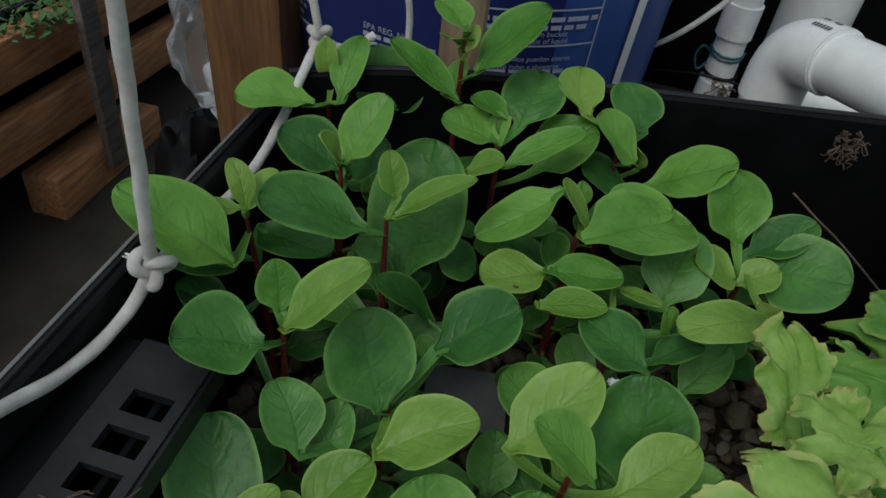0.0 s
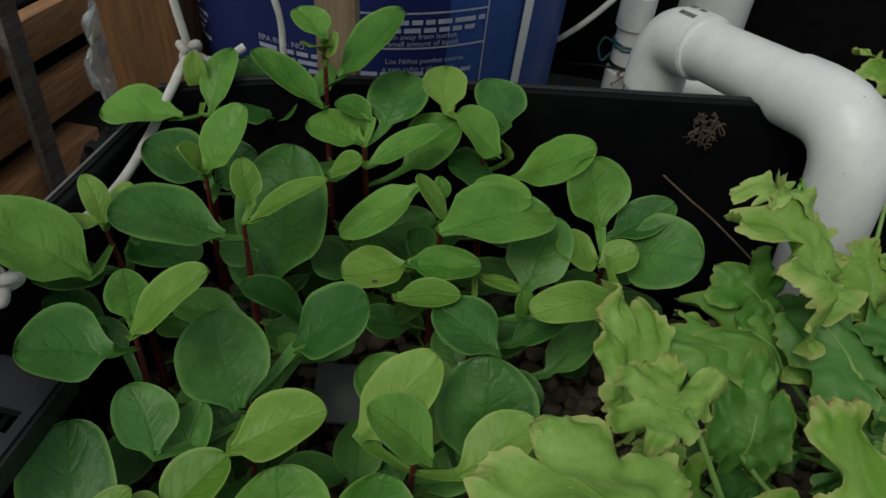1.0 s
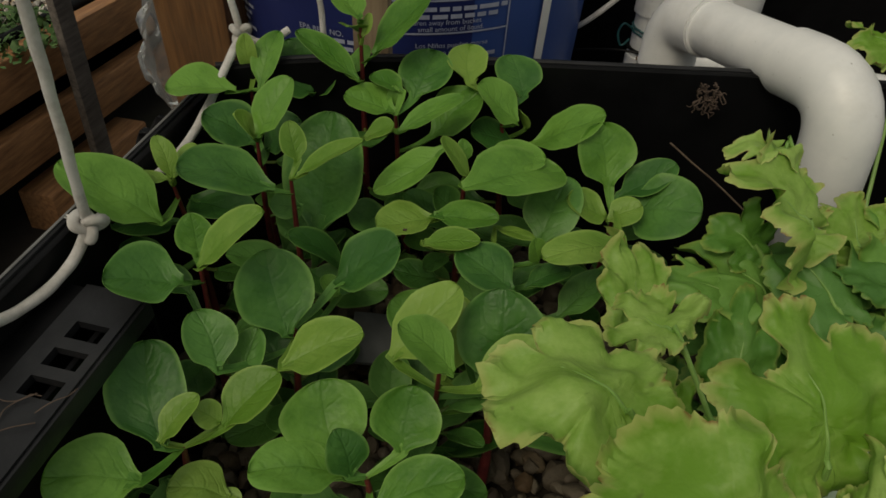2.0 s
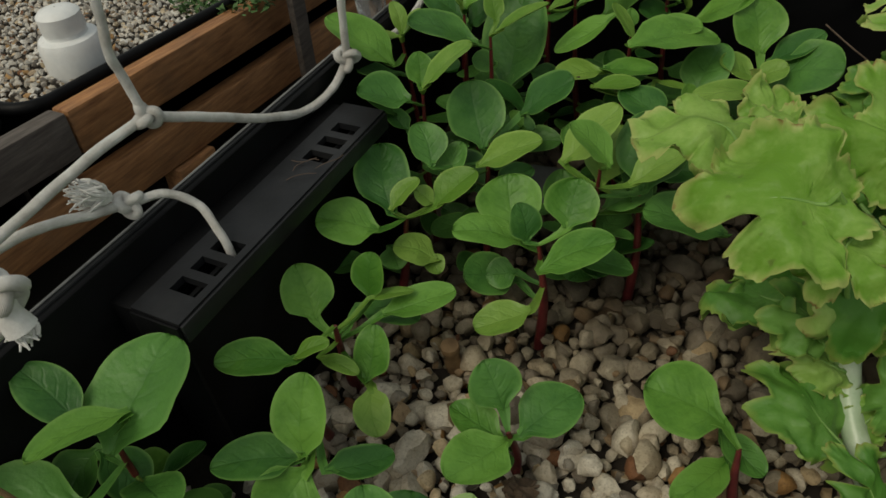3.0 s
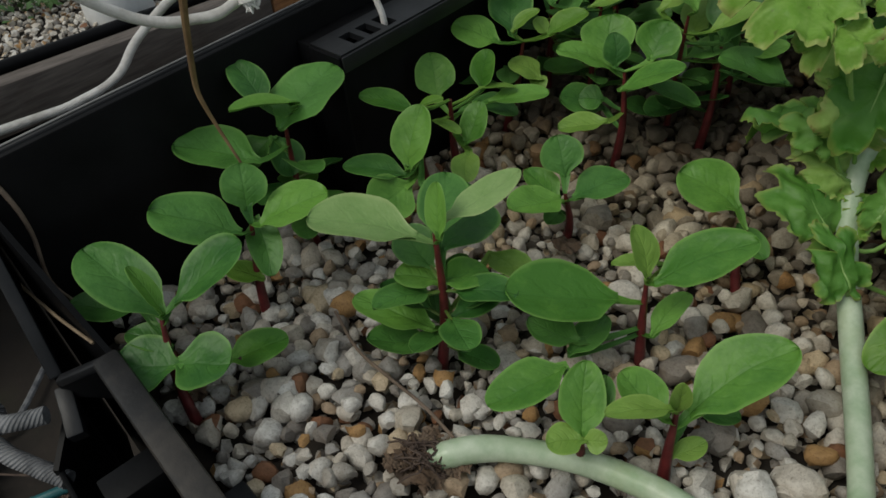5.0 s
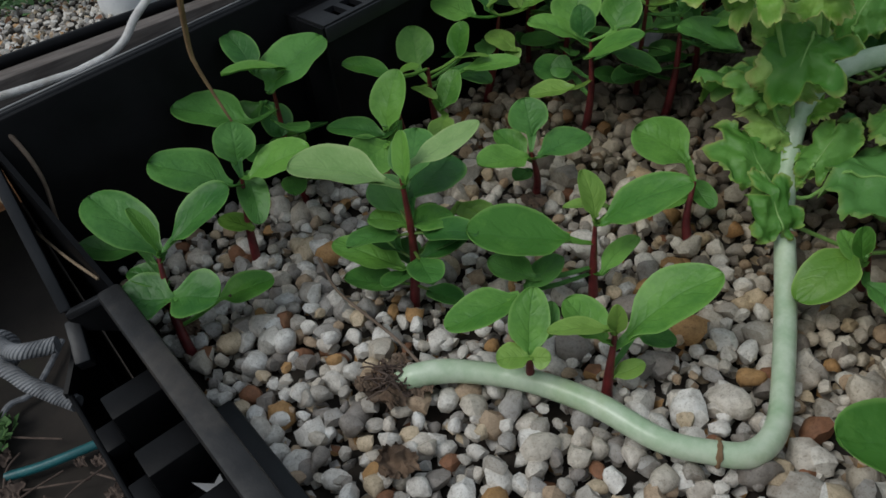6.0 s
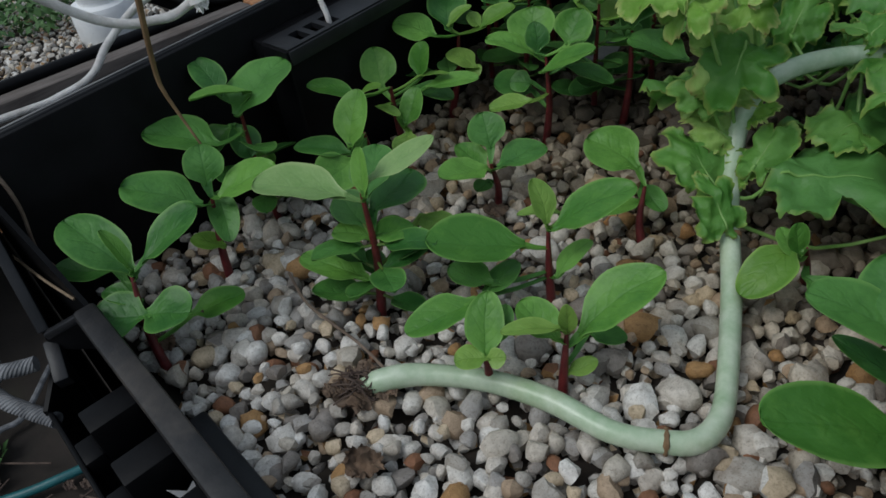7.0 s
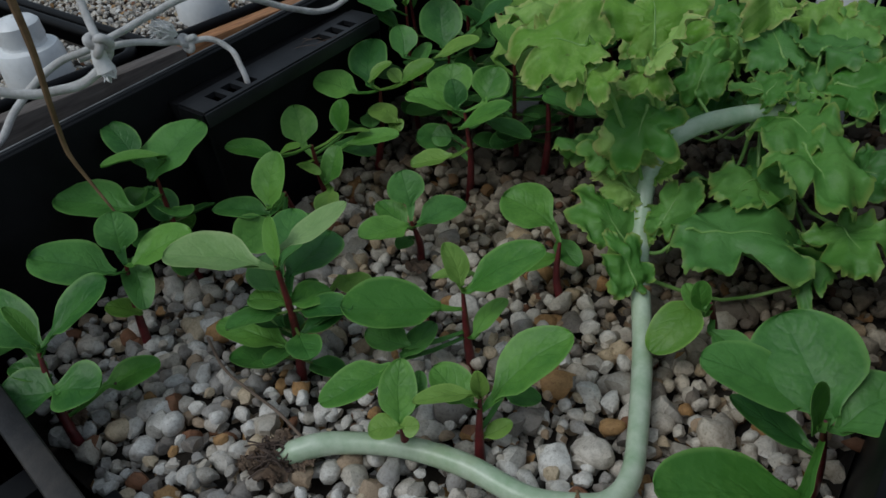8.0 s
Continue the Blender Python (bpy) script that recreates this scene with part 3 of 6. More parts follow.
def words(text, u0, z, size):
    """Printed words laid round the bucket."""
    cu = bpy.data.curves.new("print", "FONT")
    cu.body = text
    cu.size = size
    tmp = new("print", cu)
    dg = bpy.context.evaluated_depsgraph_get()
    me = bpy.data.meshes.new_from_object(tmp.evaluated_get(dg))
    bpy.data.objects.remove(tmp)
    for v in me.vertices:
        v.co = on_label(u0 + v.co.x, z + v.co.y)
    me.materials.clear()
    me.materials.append(PRINT)
    under(new("lettering", me), bucket)


for u0, u1, z, h in ((0.018, 0.124, 0.120, 0.0014), (0.018, 0.124, 0.093, 0.0014), (0.018, 0.124, 0.054, 0.0012), (0.0174, 0.0186, 0.030, 0.16), (0.1234, 0.1246, 0.030, 0.16),
                     (-0.175, -0.118, 0.115, 0.0009), (-0.118, -0.1172, 0.115, 0.06)):
    b = bmesh.new()
    bar(b, u0, u1, z, h)
    under(part("label_rule", b, PRINT), bucket)
for k, w in enumerate((0.088, 0.080)):
    word_bars("print_line", 0.034, 0.034 + w, 0.112 - k * 0.0062, 0.0036)
words("Keep children away from bucket", 0.024, 0.1010, 0.0058)
words("small amount of liquid.", 0.050, 0.0955, 0.0058)
words("Los Ni\u00f1os pueden caerse", 0.048, 0.0815, 0.0058)
words("a este cubo y ahogarse.", 0.046, 0.0752, 0.0058)
for k in range(3):
    word_bars("print_line", 0.026, 0.115 - 0.007 * k, 0.071 - k * 0.0062, 0.0036)
words("EPA REG. NO.", -0.050, 0.0860, 0.0066)
for k in range(5):
    word_bars("print_line", -0.050, 0.008 - 0.004 * (k % 2), 0.0800 - k * 0.0064, 0.0036)
for k in range(7):
    word_bars("print_line", -0.176, -0.112 - 0.006 * (k % 3), 0.103 - k * 0.0072, 0.0032)
for k in range(4):
    word_bars("print_line", -0.170, -0.126, 0.152 - k * 0.0078, 0.0034)
b = bmesh.new()
tube(b, [on_label(0.071 + 0.032 * math.cos(a), 0.166 + 0.032 * math.sin(a)) for a in (2 * math.pi * k / 40 for k in range(41))], 0.0011, 6, cap=False)
tube(b, [on_label(0.071 + 0.031 * math.cos(a), 0.166 + 0.031 * math.sin(a)) for a in (2.36, 5.5)], 0.0011, 6)
under(part("warning_sign", b, PRINT), bucket)
b = bmesh.new()
bar(b, 0.058, 0.084, 0.150, 0.026)
under(part("warning_pictogram", b, PRINT), bucket)
# clear film over the bucket's flank
b = lathe(bmesh.new(), [(bucket_r(0.0) + 0.0015, 0.0), (bucket_r(0.19) + 0.003, 0.19)], 6, 324, 327.5, (BX, BYC))
under(part("label_overlap", b, PVC, label="pale folded edge of the label film"), bucket)

post = thing("wooden_post", (-0.262, 0.545, -0.42), "square brown stained wooden post beside the bucket", "post")
b = bmesh.new()
box(b, (-0.300, 0.515, -0.42), (-0.232, 0.565, 0.60), 0.003)
under(part("shaft", b, POSTWOOD), post)
stake = thing("garden_stake", (-0.066, 0.425, -0.42), "pale flat wooden stake standing behind the tote", "stake")
b = bmesh.new()
box(b, (-0.080, 0.4125, -0.42), (-0.055, 0.422, 0.50), 0.0015)
under(part("shaft", b, STAKEWOOD), stake)

# ---------------------------------------------------------------- pipes
pipe = thing("drain_pipe", (0.222, 0.345, 0.0), "white plastic drain pipe with two elbows over the tote's rim", "pipe")
E0, E1 = Vector((0.218, 0.385, 0.155)), Vector((0.131, 0.528, 0.127))
d01 = (E1 - E0).normalized()
PR = 0.0188


def pipe_part(name, pts, r, label="", seg=28, mat=PVC):
    b = bmesh.new()
    tube(b, pts, r, seg)
    return under(part(name, b, mat, label=label), pipe)


def straight(a, b_, n=2):
    return [Vector(a).lerp(Vector(b_), k / (n - 1)) for k in range(n)]


def elbow(name, c, da, db, reach, r, tail=1.5):
    """A swept elbow between two straight runs, with socket collars."""
    pts = [c + da * reach * 1.5, c + da * reach]
    for k in range(1, 8):
        t = k / 8
        pts.append((c + da * reach) * (1 - t) ** 2 + c * 2 * t * (1 - t) + (c + db * reach) * t * t)
    pts += [c + db * reach, c + db * reach * tail]
    o = pipe_part(name, pts, r)
    for dd, k in ((da, 1.5), (db, tail)):
        b = bmesh.new()
        tube(b, straight(c + dd * reach * (k + 0.02), c + dd * reach * (k + 0.06), 2), r * 0.97, 28)
        cc = part("collar", b, PVC)
        cc.parent = o
    return o


down0 = Vector((0.07, -0.08, -1)).normalized()
down1 = Vector((-0.02, -0.03, -1)).normalized()
pipe_part("run", straight(E0 + d01 * 0.044, E1 - d01 * 0.034), PR)
pipe_part("drop", straight(E0 + down0 * 0.085, E0 + down0 * 0.160), PR)
pipe_part("drop", straight(E1 + down1 * 0.034, E1 + down1 * 0.42), PR)
elbow("elbow", E0, d01, down0, 0.034, PR * 1.09, 2.9)
far_elbow = elbow("elbow", E1, -d01, down1, 0.026, PR * 1.14)
for k, (s0, s1, ang) in enumerate(((0.020, 0.036, 62), (0.018, 0.037, 88))):
    b = bmesh.new()
    u = Vector((-d01.y, d01.x, 0)).normalized()
    w = (-d01).cross(u)
    steps = [(s0 + (s1 - s0) * q / 6) for q in range(7)]
    for q in range(6):
        if q % 3 == 2 and k:
            continue
        lo, hi = (E1 - d01 * s + (u * math.cos(radians(a_)) - w * math.sin(radians(a_))) * (PR * 1.14 + 0.0004) for s, a_ in ((steps[q], ang), (steps[q + 1] - 0.0008, ang)))
        up_ = (u * math.cos(radians(ang + 9)) - w * math.sin(radians(ang + 9))) * (PR * 1.14 + 0.0004)
        dn_ = (u * math.cos(radians(ang)) - w * math.sin(radians(ang))) * (PR * 1.14 + 0.0004)
        b.faces.new([b.verts.new(x) for x in (lo, hi, hi - dn_ + up_, lo - dn_ + up_)])
    under(part("print_line", b, INK), pipe)
b = bmesh.new()
tube(b, torus_loop(E1 + down1 * 0.072, PR * 1.04, 24, (0, 0, 0)), 0.0016, 6, cap=False)
under(part("seal", b, BLACK, label="black rubber ring"), pipe)
thin = thing("supply_pipe", (0.121, 0.70, -0.075), "thin white plastic supply pipe with a coupling and dry ties", "pipe")
b = bmesh.new()
tube(b, straight((0.121, 0.70, -0.075), (0.124, 0.70, 0.60)), 0.0140, 20)
under(part("riser", b, PVC), thin)
for z0, z1 in ((-0.070, 0.012), (0.056, 0.086)):
    b = bmesh.new()
    tube(b, straight((0.1213, 0.70, z0), (0.1216, 0.70, z1)), 0.0164, 20)
    under(part("coupling", b, PVC), thin)
b = bmesh.new()
tube(b, torus_loop((0.1214, 0.70, 0.039), 0.0152, 20, (8, 6, 0), 2, 0.004), 0.0011, 6)
tube(b, catmull([(0.107, 0.695, 0.039), (0.098, 0.688, 0.046), (0.094, 0.686, 0.036), (0.099, 0.686, 0.024), (0.106, 0.688, 0.031)], 5), 0.0010, 6)
under(part("tie", b, HOSE, label="green wire tie"), thin)
b = bmesh.new()
tube(b, torus_loop((0.1214, 0.70, 0.020), 0.0156, 20, (5, 4, 0)), 0.0016, 6, cap=False)
under(part("tie", b, BLACK, label="black wire tie"), thin)
tendril = random.Random(91)
b = bmesh.new()
for k in range(9):
    at = Vector((0.128, 0.682, 0.012))
    pts = [at.copy()]
    for q in range(4):
        at += Vector((tendril.uniform(-0.008, 0.008), tendril.uniform(-0.003, 0.001), tendril.uniform(-0.011, 0.006)))
        pts.append(at.copy())
    tube(b, catmull(pts, 3), 0.0007, 5)
under(part("tendril", b, ROOT, label="dry curled tendrils"), thin)

branch = thing("cross_pipe", (0.24, 0.60, 0.053), "white plastic pipe lying across behind the tote", "pipe")
b = bmesh.new()
tube(b, straight((0.155, 0.606, 0.053), (0.62, 0.592, 0.050)), 0.0150, 22)
under(part("run", b, PVC), branch)
b = bmesh.new()
tube(b, straight((0.150, 0.606, 0.053), (0.178, 0.605, 0.053)), 0.0172, 22)
under(part("coupling", b, PVC), branch)
for lx in (0.30, 0.55):
    b = bmesh.new()
    box(b, (lx, 0.585, -0.42), (lx + 0.022, 0.611, 0.036), 0.002)
    under(part("bracket", b, DARKWOOD), branch)

stack = thing("stack_pipe", (0.204, 0.797, -0.075), "wide white plastic pipe rising behind the elbow", "pipe")
b = bmesh.new()
tube(b, straight((0.204, 0.797, -0.075), (0.206, 0.797, 0.62)), 0.0350, 32)
under(part("shaft", b, PVC), stack)

cord = thing("cord", (0.05, 0.68, 0.05), "thin pale cord running behind the pipes", "cord")
b = bmesh.new()
tube(b, catmull([(0.03, 0.70, 0.020), (0.062, 0.66, 0.055), (0.105, 0.66, 0.105), (0.17, 0.68, 0.20)], 6), 0.0026, 8)
under(part("strand", b, ROPE), cord)
wire = thing("black_wire", (0.10, 0.65, 0.02), "thin black wire sagging behind the tote", "wire")
b = bmesh.new()
tube(b, catmull([(0.03, 0.68, 0.010), (0.075, 0.655, 0.031), (0.115, 0.64, 0.040), (0.20, 0.64, 0.030)], 6), 0.0012, 6)
under(part("strand", b, BLACK), wire)
liner = thing("black_liner_tank", (0.35, 0.98, -0.42), "tall black tank wall behind the pipes", "tank")
b = bmesh.new()
box(b, (-0.02, 0.86, -0.42), (1.1, 1.30, 0.62), 0.02)
under(part("body", b, BLACK), liner)
b = bmesh.new()
box(b, (-0.035, 0.845, 0.621), (1.115, 1.315, 0.65), 0.008)
under(part("rim", b, RIM), liner)
deck = thing("dark_plank", (0.25, 0.72, -0.09), "dark plank behind the tote", "plank")
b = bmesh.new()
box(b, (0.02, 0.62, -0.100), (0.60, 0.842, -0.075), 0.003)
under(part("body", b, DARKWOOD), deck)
for lx in (0.05, 0.55):
    b = bmesh.new()
    box(b, (lx, 0.70, -0.42), (lx + 0.03, 0.73, -0.1005), 0.002)
    under(part("leg", b, DARKWOOD), deck)

# plastic odds and ends beyond the tote's far corner
bag = thing("plastic_bag", (-0.385, 0.64, -0.13), "crumpled clear plastic bag hanging by the post", "bag")
b = bmesh.new()
bmesh.ops.create_icosphere(b, subdivisions=4, radius=1.0)
for v in b.verts:
    k = 1 + 0.35 * noise.noise(v.co * 2.2) + 0.12 * noise.noise(v.co * 6)
    v.co = Vector((-0.385 + v.co.x * 0.042 * k * (1 - 0.25 * v.co.z), 0.66 + v.co.y * 0.03 * k, -0.035 + v.co.z * 0.085 * k))
under(part("film", b, clear), bag)
scrap = thing("crumpled_wrapper", (-0.37, 0.66, -0.16), "crumpled white plastic wrapper behind the tote", "wrapper")
b = bmesh.new()
bmesh.ops.create_icosphere(b, subdivisions=4, radius=1.0)
for v in b.verts:
    k = 1 + 0.5 * noise.noise(v.co * 2.8 + Vector((3, 1, 0))) + 0.25 * noise.noise(v.co * 8)
    v.co = Vector((-0.365 + v.co.x * 0.038 * k, 0.68 + v.co.y * 0.03 * k, -0.13 + v.co.z * 0.065 * k))
under(part("film", b, PAPER), scrap)
tubk = thing("black_plastic_sheet", (-0.385, 0.575, -0.42), "crumpled black plastic sheet beside the bench", "plastic sheet")
b = bmesh.new()
bmesh.ops.create_icosphere(b, subdivisions=4, radius=1.0)
for v in b.verts:
    k = 1 + 0.22 * noise.noise(v.co * 1.6 + Vector((2, 5, 1))) + 0.10 * noise.noise(v.co * 5)
    v.co = Vector((-0.372 + v.co.x * 0.046 * k, 0.575 + v.co.y * 0.05 * k, -0.245 + v.co.z * 0.170 * k))
under(part("sheet", b, BLACK), tubk)
w2 = thing("black_wire", (-0.35, 0.64, -0.1), "black wire hanging from the plastic bag", "wire")
b = bmesh.new()
tube(b, catmull([(-0.352, 0.625, 0.03), (-0.362, 0.622, -0.07), (-0.352, 0.62, -0.12), (-0.335, 0.62, -0.16)], 6), 0.0014, 6)
under(part("strand", b, BLACK), w2)

# ---------------------------------------------------------------- ropes
RR = 0.0024
line = thing("rope_lattice", (-0.13, 0.19, 0.135), "knotted white cotton rope strung along the tote", "rope")
KA, KL, KM, KN, KO = (Vector(p) for p in ((-0.125, 0.193, 0.135), (-0.131, 0.360, 0.149), (-0.147, 0.059, 0.170), (-0.143, 0.029, 0.141), (-0.091, -0.058, 0.186)))
rope_part("strand", [[KA, (-0.128, 0.220, 0.128), (-0.129, 0.247, 0.122), (-0.129, 0.278, 0.121), (-0.129, 0.309, 0.130), (-0.130, 0.336, 0.140), KL]], RR, ROPE, line)
rope_part("strand", [[KA, (-0.131, 0.180, 0.120), (-0.135, 0.153, 0.119), (-0.137, 0.117, 0.136), (-0.140, 0.089, 0.153), KM]], RR * 1.05, ROPE, line)
rope_part("strand", [[KA, (-0.122, 0.192, 0.160), (-0.113, 0.190, 0.236), (-0.100, 0.186, 0.35), (-0.088, 0.183, 0.47)]], RR, ROPE, line)
rope_part("strand", [[KL, (-0.136, 0.362, 0.178), (-0.134, 0.352, 0.215), (-0.12, 0.33, 0.30), (-0.1, 0.30, 0.47)]], RR * 0.9, ROPE, line)
rope_part("strand", [[KL, (-0.121, 0.364, 0.143), (-0.112, 0.368, 0.146), (-0.106, 0.374, 0.149)]], RR * 0.95, ROPE, line)
rope_part("strand", [[(-0.128, 0.40, 0.30), (-0.108, 0.40, 0.20), (-0.096, 0.40, 0.160), (-0.094, 0.398, 0.133), (-0.090, 0.396, 0.09)]], RR * 0.8, ROPE, line)
rope_part("strand", [[KM, (-0.150, 0.058, 0.191), (-0.150, 0.056, 0.204), (-0.149, 0.060, 0.228), (-0.146, 0.066, 0.30), (-0.14, 0.07, 0.45)]], RR * 0.95, ROPE, line)
rope_part("strand", [[KM, (-0.150, 0.030, 0.168), (-0.150, -0.010, 0.165), (-0.150, -0.035, 0.163), (-0.160, -0.062, 0.158), (-0.165, -0.090, 0.143), (-0.165, -0.113, 0.126), (-0.166, -0.140, 0.122), (-0.170, -0.175, 0.124), (-0.18, -0.24, 0.13)]], RR * 1.05, ROPE, line)
rope_part("strand", [[KN, (-0.146, 0.010, 0.148), (-0.152, -0.015, 0.156), (-0.158, -0.045, 0.156)]], RR, ROPE, line)
rope_part("strand", [[KN, (-0.134, 0.042, 0.140), (-0.124, 0.050, 0.130), (-0.111, 0.0455, 0.120), (-0.1062, 0.0437, 0.108), (-0.1055, 0.0435, 0.096)]], RR * 0.9, ROPE, line)
rope_part("strand", [[KO, (-0.118, -0.045, 0.225), (-0.145, -0.030, 0.30), (-0.17, -0.02, 0.45)]], RR, ROPE, line)
rope_part("strand", [[KO + Vector((0, 0, -0.002)), (-0.095, -0.052, 0.178), (-0.101, -0.061, 0.167), (-0.108, -0.078, 0.163), (-0.120, -0.103, 0.168), (-0.130, -0.129, 0.190), (-0.145, -0.17, 0.235)]], RR * 1.2, ROPE, line)


def knot(c, r, turn, mat=ROPE, size=RR):
    """An overhand knot pulled tight, with one wrap round it."""
    b = bmesh.new()
    lay = b.loops.layers.uv.new("blade")
    m = Euler([radians(a) for a in turn]).to_matrix()
    q = r / 2.6
    pts = [Vector(c) + m @ Vector(((math.sin(t) + 1.6 * math.sin(2 * t)) * q, (math.cos(t) - 1.6 * math.cos(2 * t)) * q, -1.5 * q * math.sin(3 * t))) for t in (2 * math.pi * k / 66 for k in range(67))]
    tube(b, pts, size, 9, cap=False, lay=lay)
    return under(part("knot", b, mat), line)


knot(KA, 0.0066, (70, 10, 20))
knot(KL, 0.0056, (60, 20, 50))
knot(KM, 0.0058, (20, 40, 10))
knot(KN, 0.0058, (80, 10, 60))
knot(KO, 0.0062, (65, 15, 30), size=RR * 1.1)


def frayed(c, way, n, length, seed):
    b = bmesh.new()
    r = random.Random(seed)
    for k in range(n):
        s = Vector(c) + Vector((r.uniform(-1, 1), r.uniform(-1, 1), r.uniform(-1, 1))) * 0.002
        dv = (Vector(way) + Vector((r.uniform(-1, 1), r.uniform(-1, 1), r.uniform(-1, 1))) * 0.55).normalized() * length * r.uniform(0.6, 1.1)
        bend = Vector((r.uniform(-1, 1), r.uniform(-1, 1), r.uniform(-1, 1))) * length * 0.25
        tube(b, catmull([s, s + dv * 0.5 + bend, s + dv], 3), lambda t: 0.0011 * (1 - 0.7 * t), 5)
    return tagged(under(part("frayed_end", b, FRAY, label="frayed cotton rope end"), line), kind="stuff")


frayed(KN + Vector((-0.002, -0.008, 0.010)), (-0.6, -0.75, 0.5), 110, 0.015, 2)
b = bmesh.new()
tube(b, catmull([KO + Vector((0, 0, 0.002)), KO + Vector((-0.001, -0.002, -0.008)), KO + Vector((0.001, -0.002, -0.016))], 4), lambda t: 0.0034 + 0.0024 * t, 10)
under(part("tail", b, FRAY, label="cut rope tail"), line)
frayed(KO + Vector((0.001, -0.002, -0.014)), (0.25, -0.1, -1), 46, 0.007, 3)
frayed(KA + Vector((-0.005, 0.000, 0.001)), (-1, 0.1, 0.2), 9, 0.005, 5)

tied = thing("grey_rope", (-0.10, -0.26, 0.01), "grey twisted rope knotted round the tote's corner", "rope")
rope_part("strand", [[(-0.30, -0.30, -0.02), (-0.18, -0.275, 0.012), (-0.12, -0.268, 0.018), (-0.092, -0.262, 0.022), (-0.080, -0.245, 0.022)]], 0.0048, GREYROPE, tied)
rope_part("strand", [[(-0.30, -0.29, 0.035), (-0.17, -0.272, 0.030), (-0.12, -0.274, 0.010), (-0.09, -0.268, -0.002), (-0.062, -0.256, -0.008)]], 0.005, GREYROPE, tied)
b = bmesh.new()
lay = b.loops.layers.uv.new("blade")
for k, tl in enumerate(((70, 20, 0), (60, -30, 40), (20, 70, 10))):
    tube(b, torus_loop((-0.125 + 0.004 * k, -0.272, 0.012), 0.010, 22, tl), 0.0048, 9, cap=False, lay=lay)
under(part("knot", b, GREYROPE), tied)

# ---------------------------------------------------------------- dry stems, root, litter
def strand_thing(name, pts, r, mat, label, category, at=None):
    e = thing(name, at or pts[-1], label, category)
    b = bmesh.new()
    tube(b, catmull(pts, 6), r, 8)
    under(part("strand", b, mat), e)
    return e


strand_thing("withered_vine", [(-0.072, -0.098, 0.310), (-0.075, -0.098, 0.235), (-0.080, -0.098, 0.200), (-0.092, -0.098, 0.166), (-0.1035, -0.097, 0.135), (-0.1044, -0.096, 0.122), (-0.102, -0.093, 0.104), (-0.0945, -0.0905, 0.083)],
             lambda t: 0.0026 * (1 - 0.70 * t), DRY, "long dry brown stem hanging over the seedlings", "vine")
strand_thing("withered_vine", [(-0.152, -0.205, 0.135), (-0.136, -0.199, 0.113), (-0.131, -0.198, 0.088), (-0.130, -0.203, 0.056), (-0.124, -0.198, 0.036)], lambda t: 0.0016 * (1 - 0.5 * t), ROOT, "thin dry stem inside the tote's corner", "vine")
strand_thing("pale_string", [(-0.26, -0.225, 0.13), (-0.189, -0.22, 0.096), (-0.168, -0.218, 0.068), (-0.110, -0.214, 0.055), (-0.072, -0.21, 0.052)], 0.0009, STAKEWOOD, "pale thin string across the tote's corner", "string")
strand_thing("dry_twig", [(-0.024, -0.098, 0.010), (0.006, -0.109, 0.009), (0.034, -0.112, 0.0095), (0.060, -0.113, 0.008), (0.086, -0.118, 0.009)], lambda t: 0.0010, ROOT, "thin dry twig lying on the pebbles", "twig")
strand_thing("dry_twig", [(0.134, 0.403, 0.094), (0.152, 0.403, 0.081), (0.173, 0.402, 0.067), (0.218, 0.398, 0.033)], 0.0006, ROOT, "thin dry twig against the black tote wall", "twig")
rootlet = thing("dry_root", (0.148, 0.398, 0.13), "dry tangled root stuck to the tote wall", "root")
b = bmesh.new()
r = random.Random(8)
for k in range(34):
    a = Vector((0.148 + r.uniform(-0.006, 0.006), 0.4065, 0.128 + r.uniform(-0.008, 0.008)))
    pts = [a]
    for s in range(4):
        pts.append(pts[-1] + Vector((r.uniform(-0.0026, 0.0026), r.uniform(-0.002, 0.001), r.uniform(-0.0035, 0.002))))
    tube(b, catmull(pts, 3), lambda t: 0.0007 * (1 - 0.7 * t), 5)
tagged(under(part("tangle", b, DRYDARK), rootlet), kind="stuff")
b = bmesh.new()
peg = thing("wood_peg", (-0.021, 0.100, 0.0), "short broken brown stub in the pebbles", "stub")
tube(b, catmull([(-0.020, 0.102, -0.01), (-0.021, 0.100, 0.004), (-0.021, 0.099, 0.015)], 4), lambda t: 0.0052 + 0.0009 * math.sin(9 * t), 9)
under(part("stub", b, DRY), peg)
hosething = thing("teal_hose", (-0.42, -0.30, -0.41), "short end of teal garden hose on the ground", "hose")
b = bmesh.new()
tube(b, catmull([(-0.446, -0.345, -0.405), (-0.425, -0.310, -0.404), (-0.410, -0.278, -0.403), (-0.399, -0.246, -0.405)], 6), 0.006, 12)
under(part("tube", b, HOSE), hosething)


# ---------------------------------------------------------------- leaves
def frame_of(B, T, roll):
    B, T = Vector(B), Vector(T)
    a = (T - B).normalized()
    up = Vector((0, 0, 1))
    nrm = up - a * up.dot(a)
    if nrm.length < 0.15:
        nrm = Vector((0.3, -0.8, 0.3)) - a * Vector((0.3, -0.8, 0.3)).dot(a)
    nrm.normalize()
    side = nrm.cross(a)
    c, s = math.cos(radians(roll)), math.sin(radians(roll))
    return B, T, a, side * c + nrm * s, nrm * c - side * s


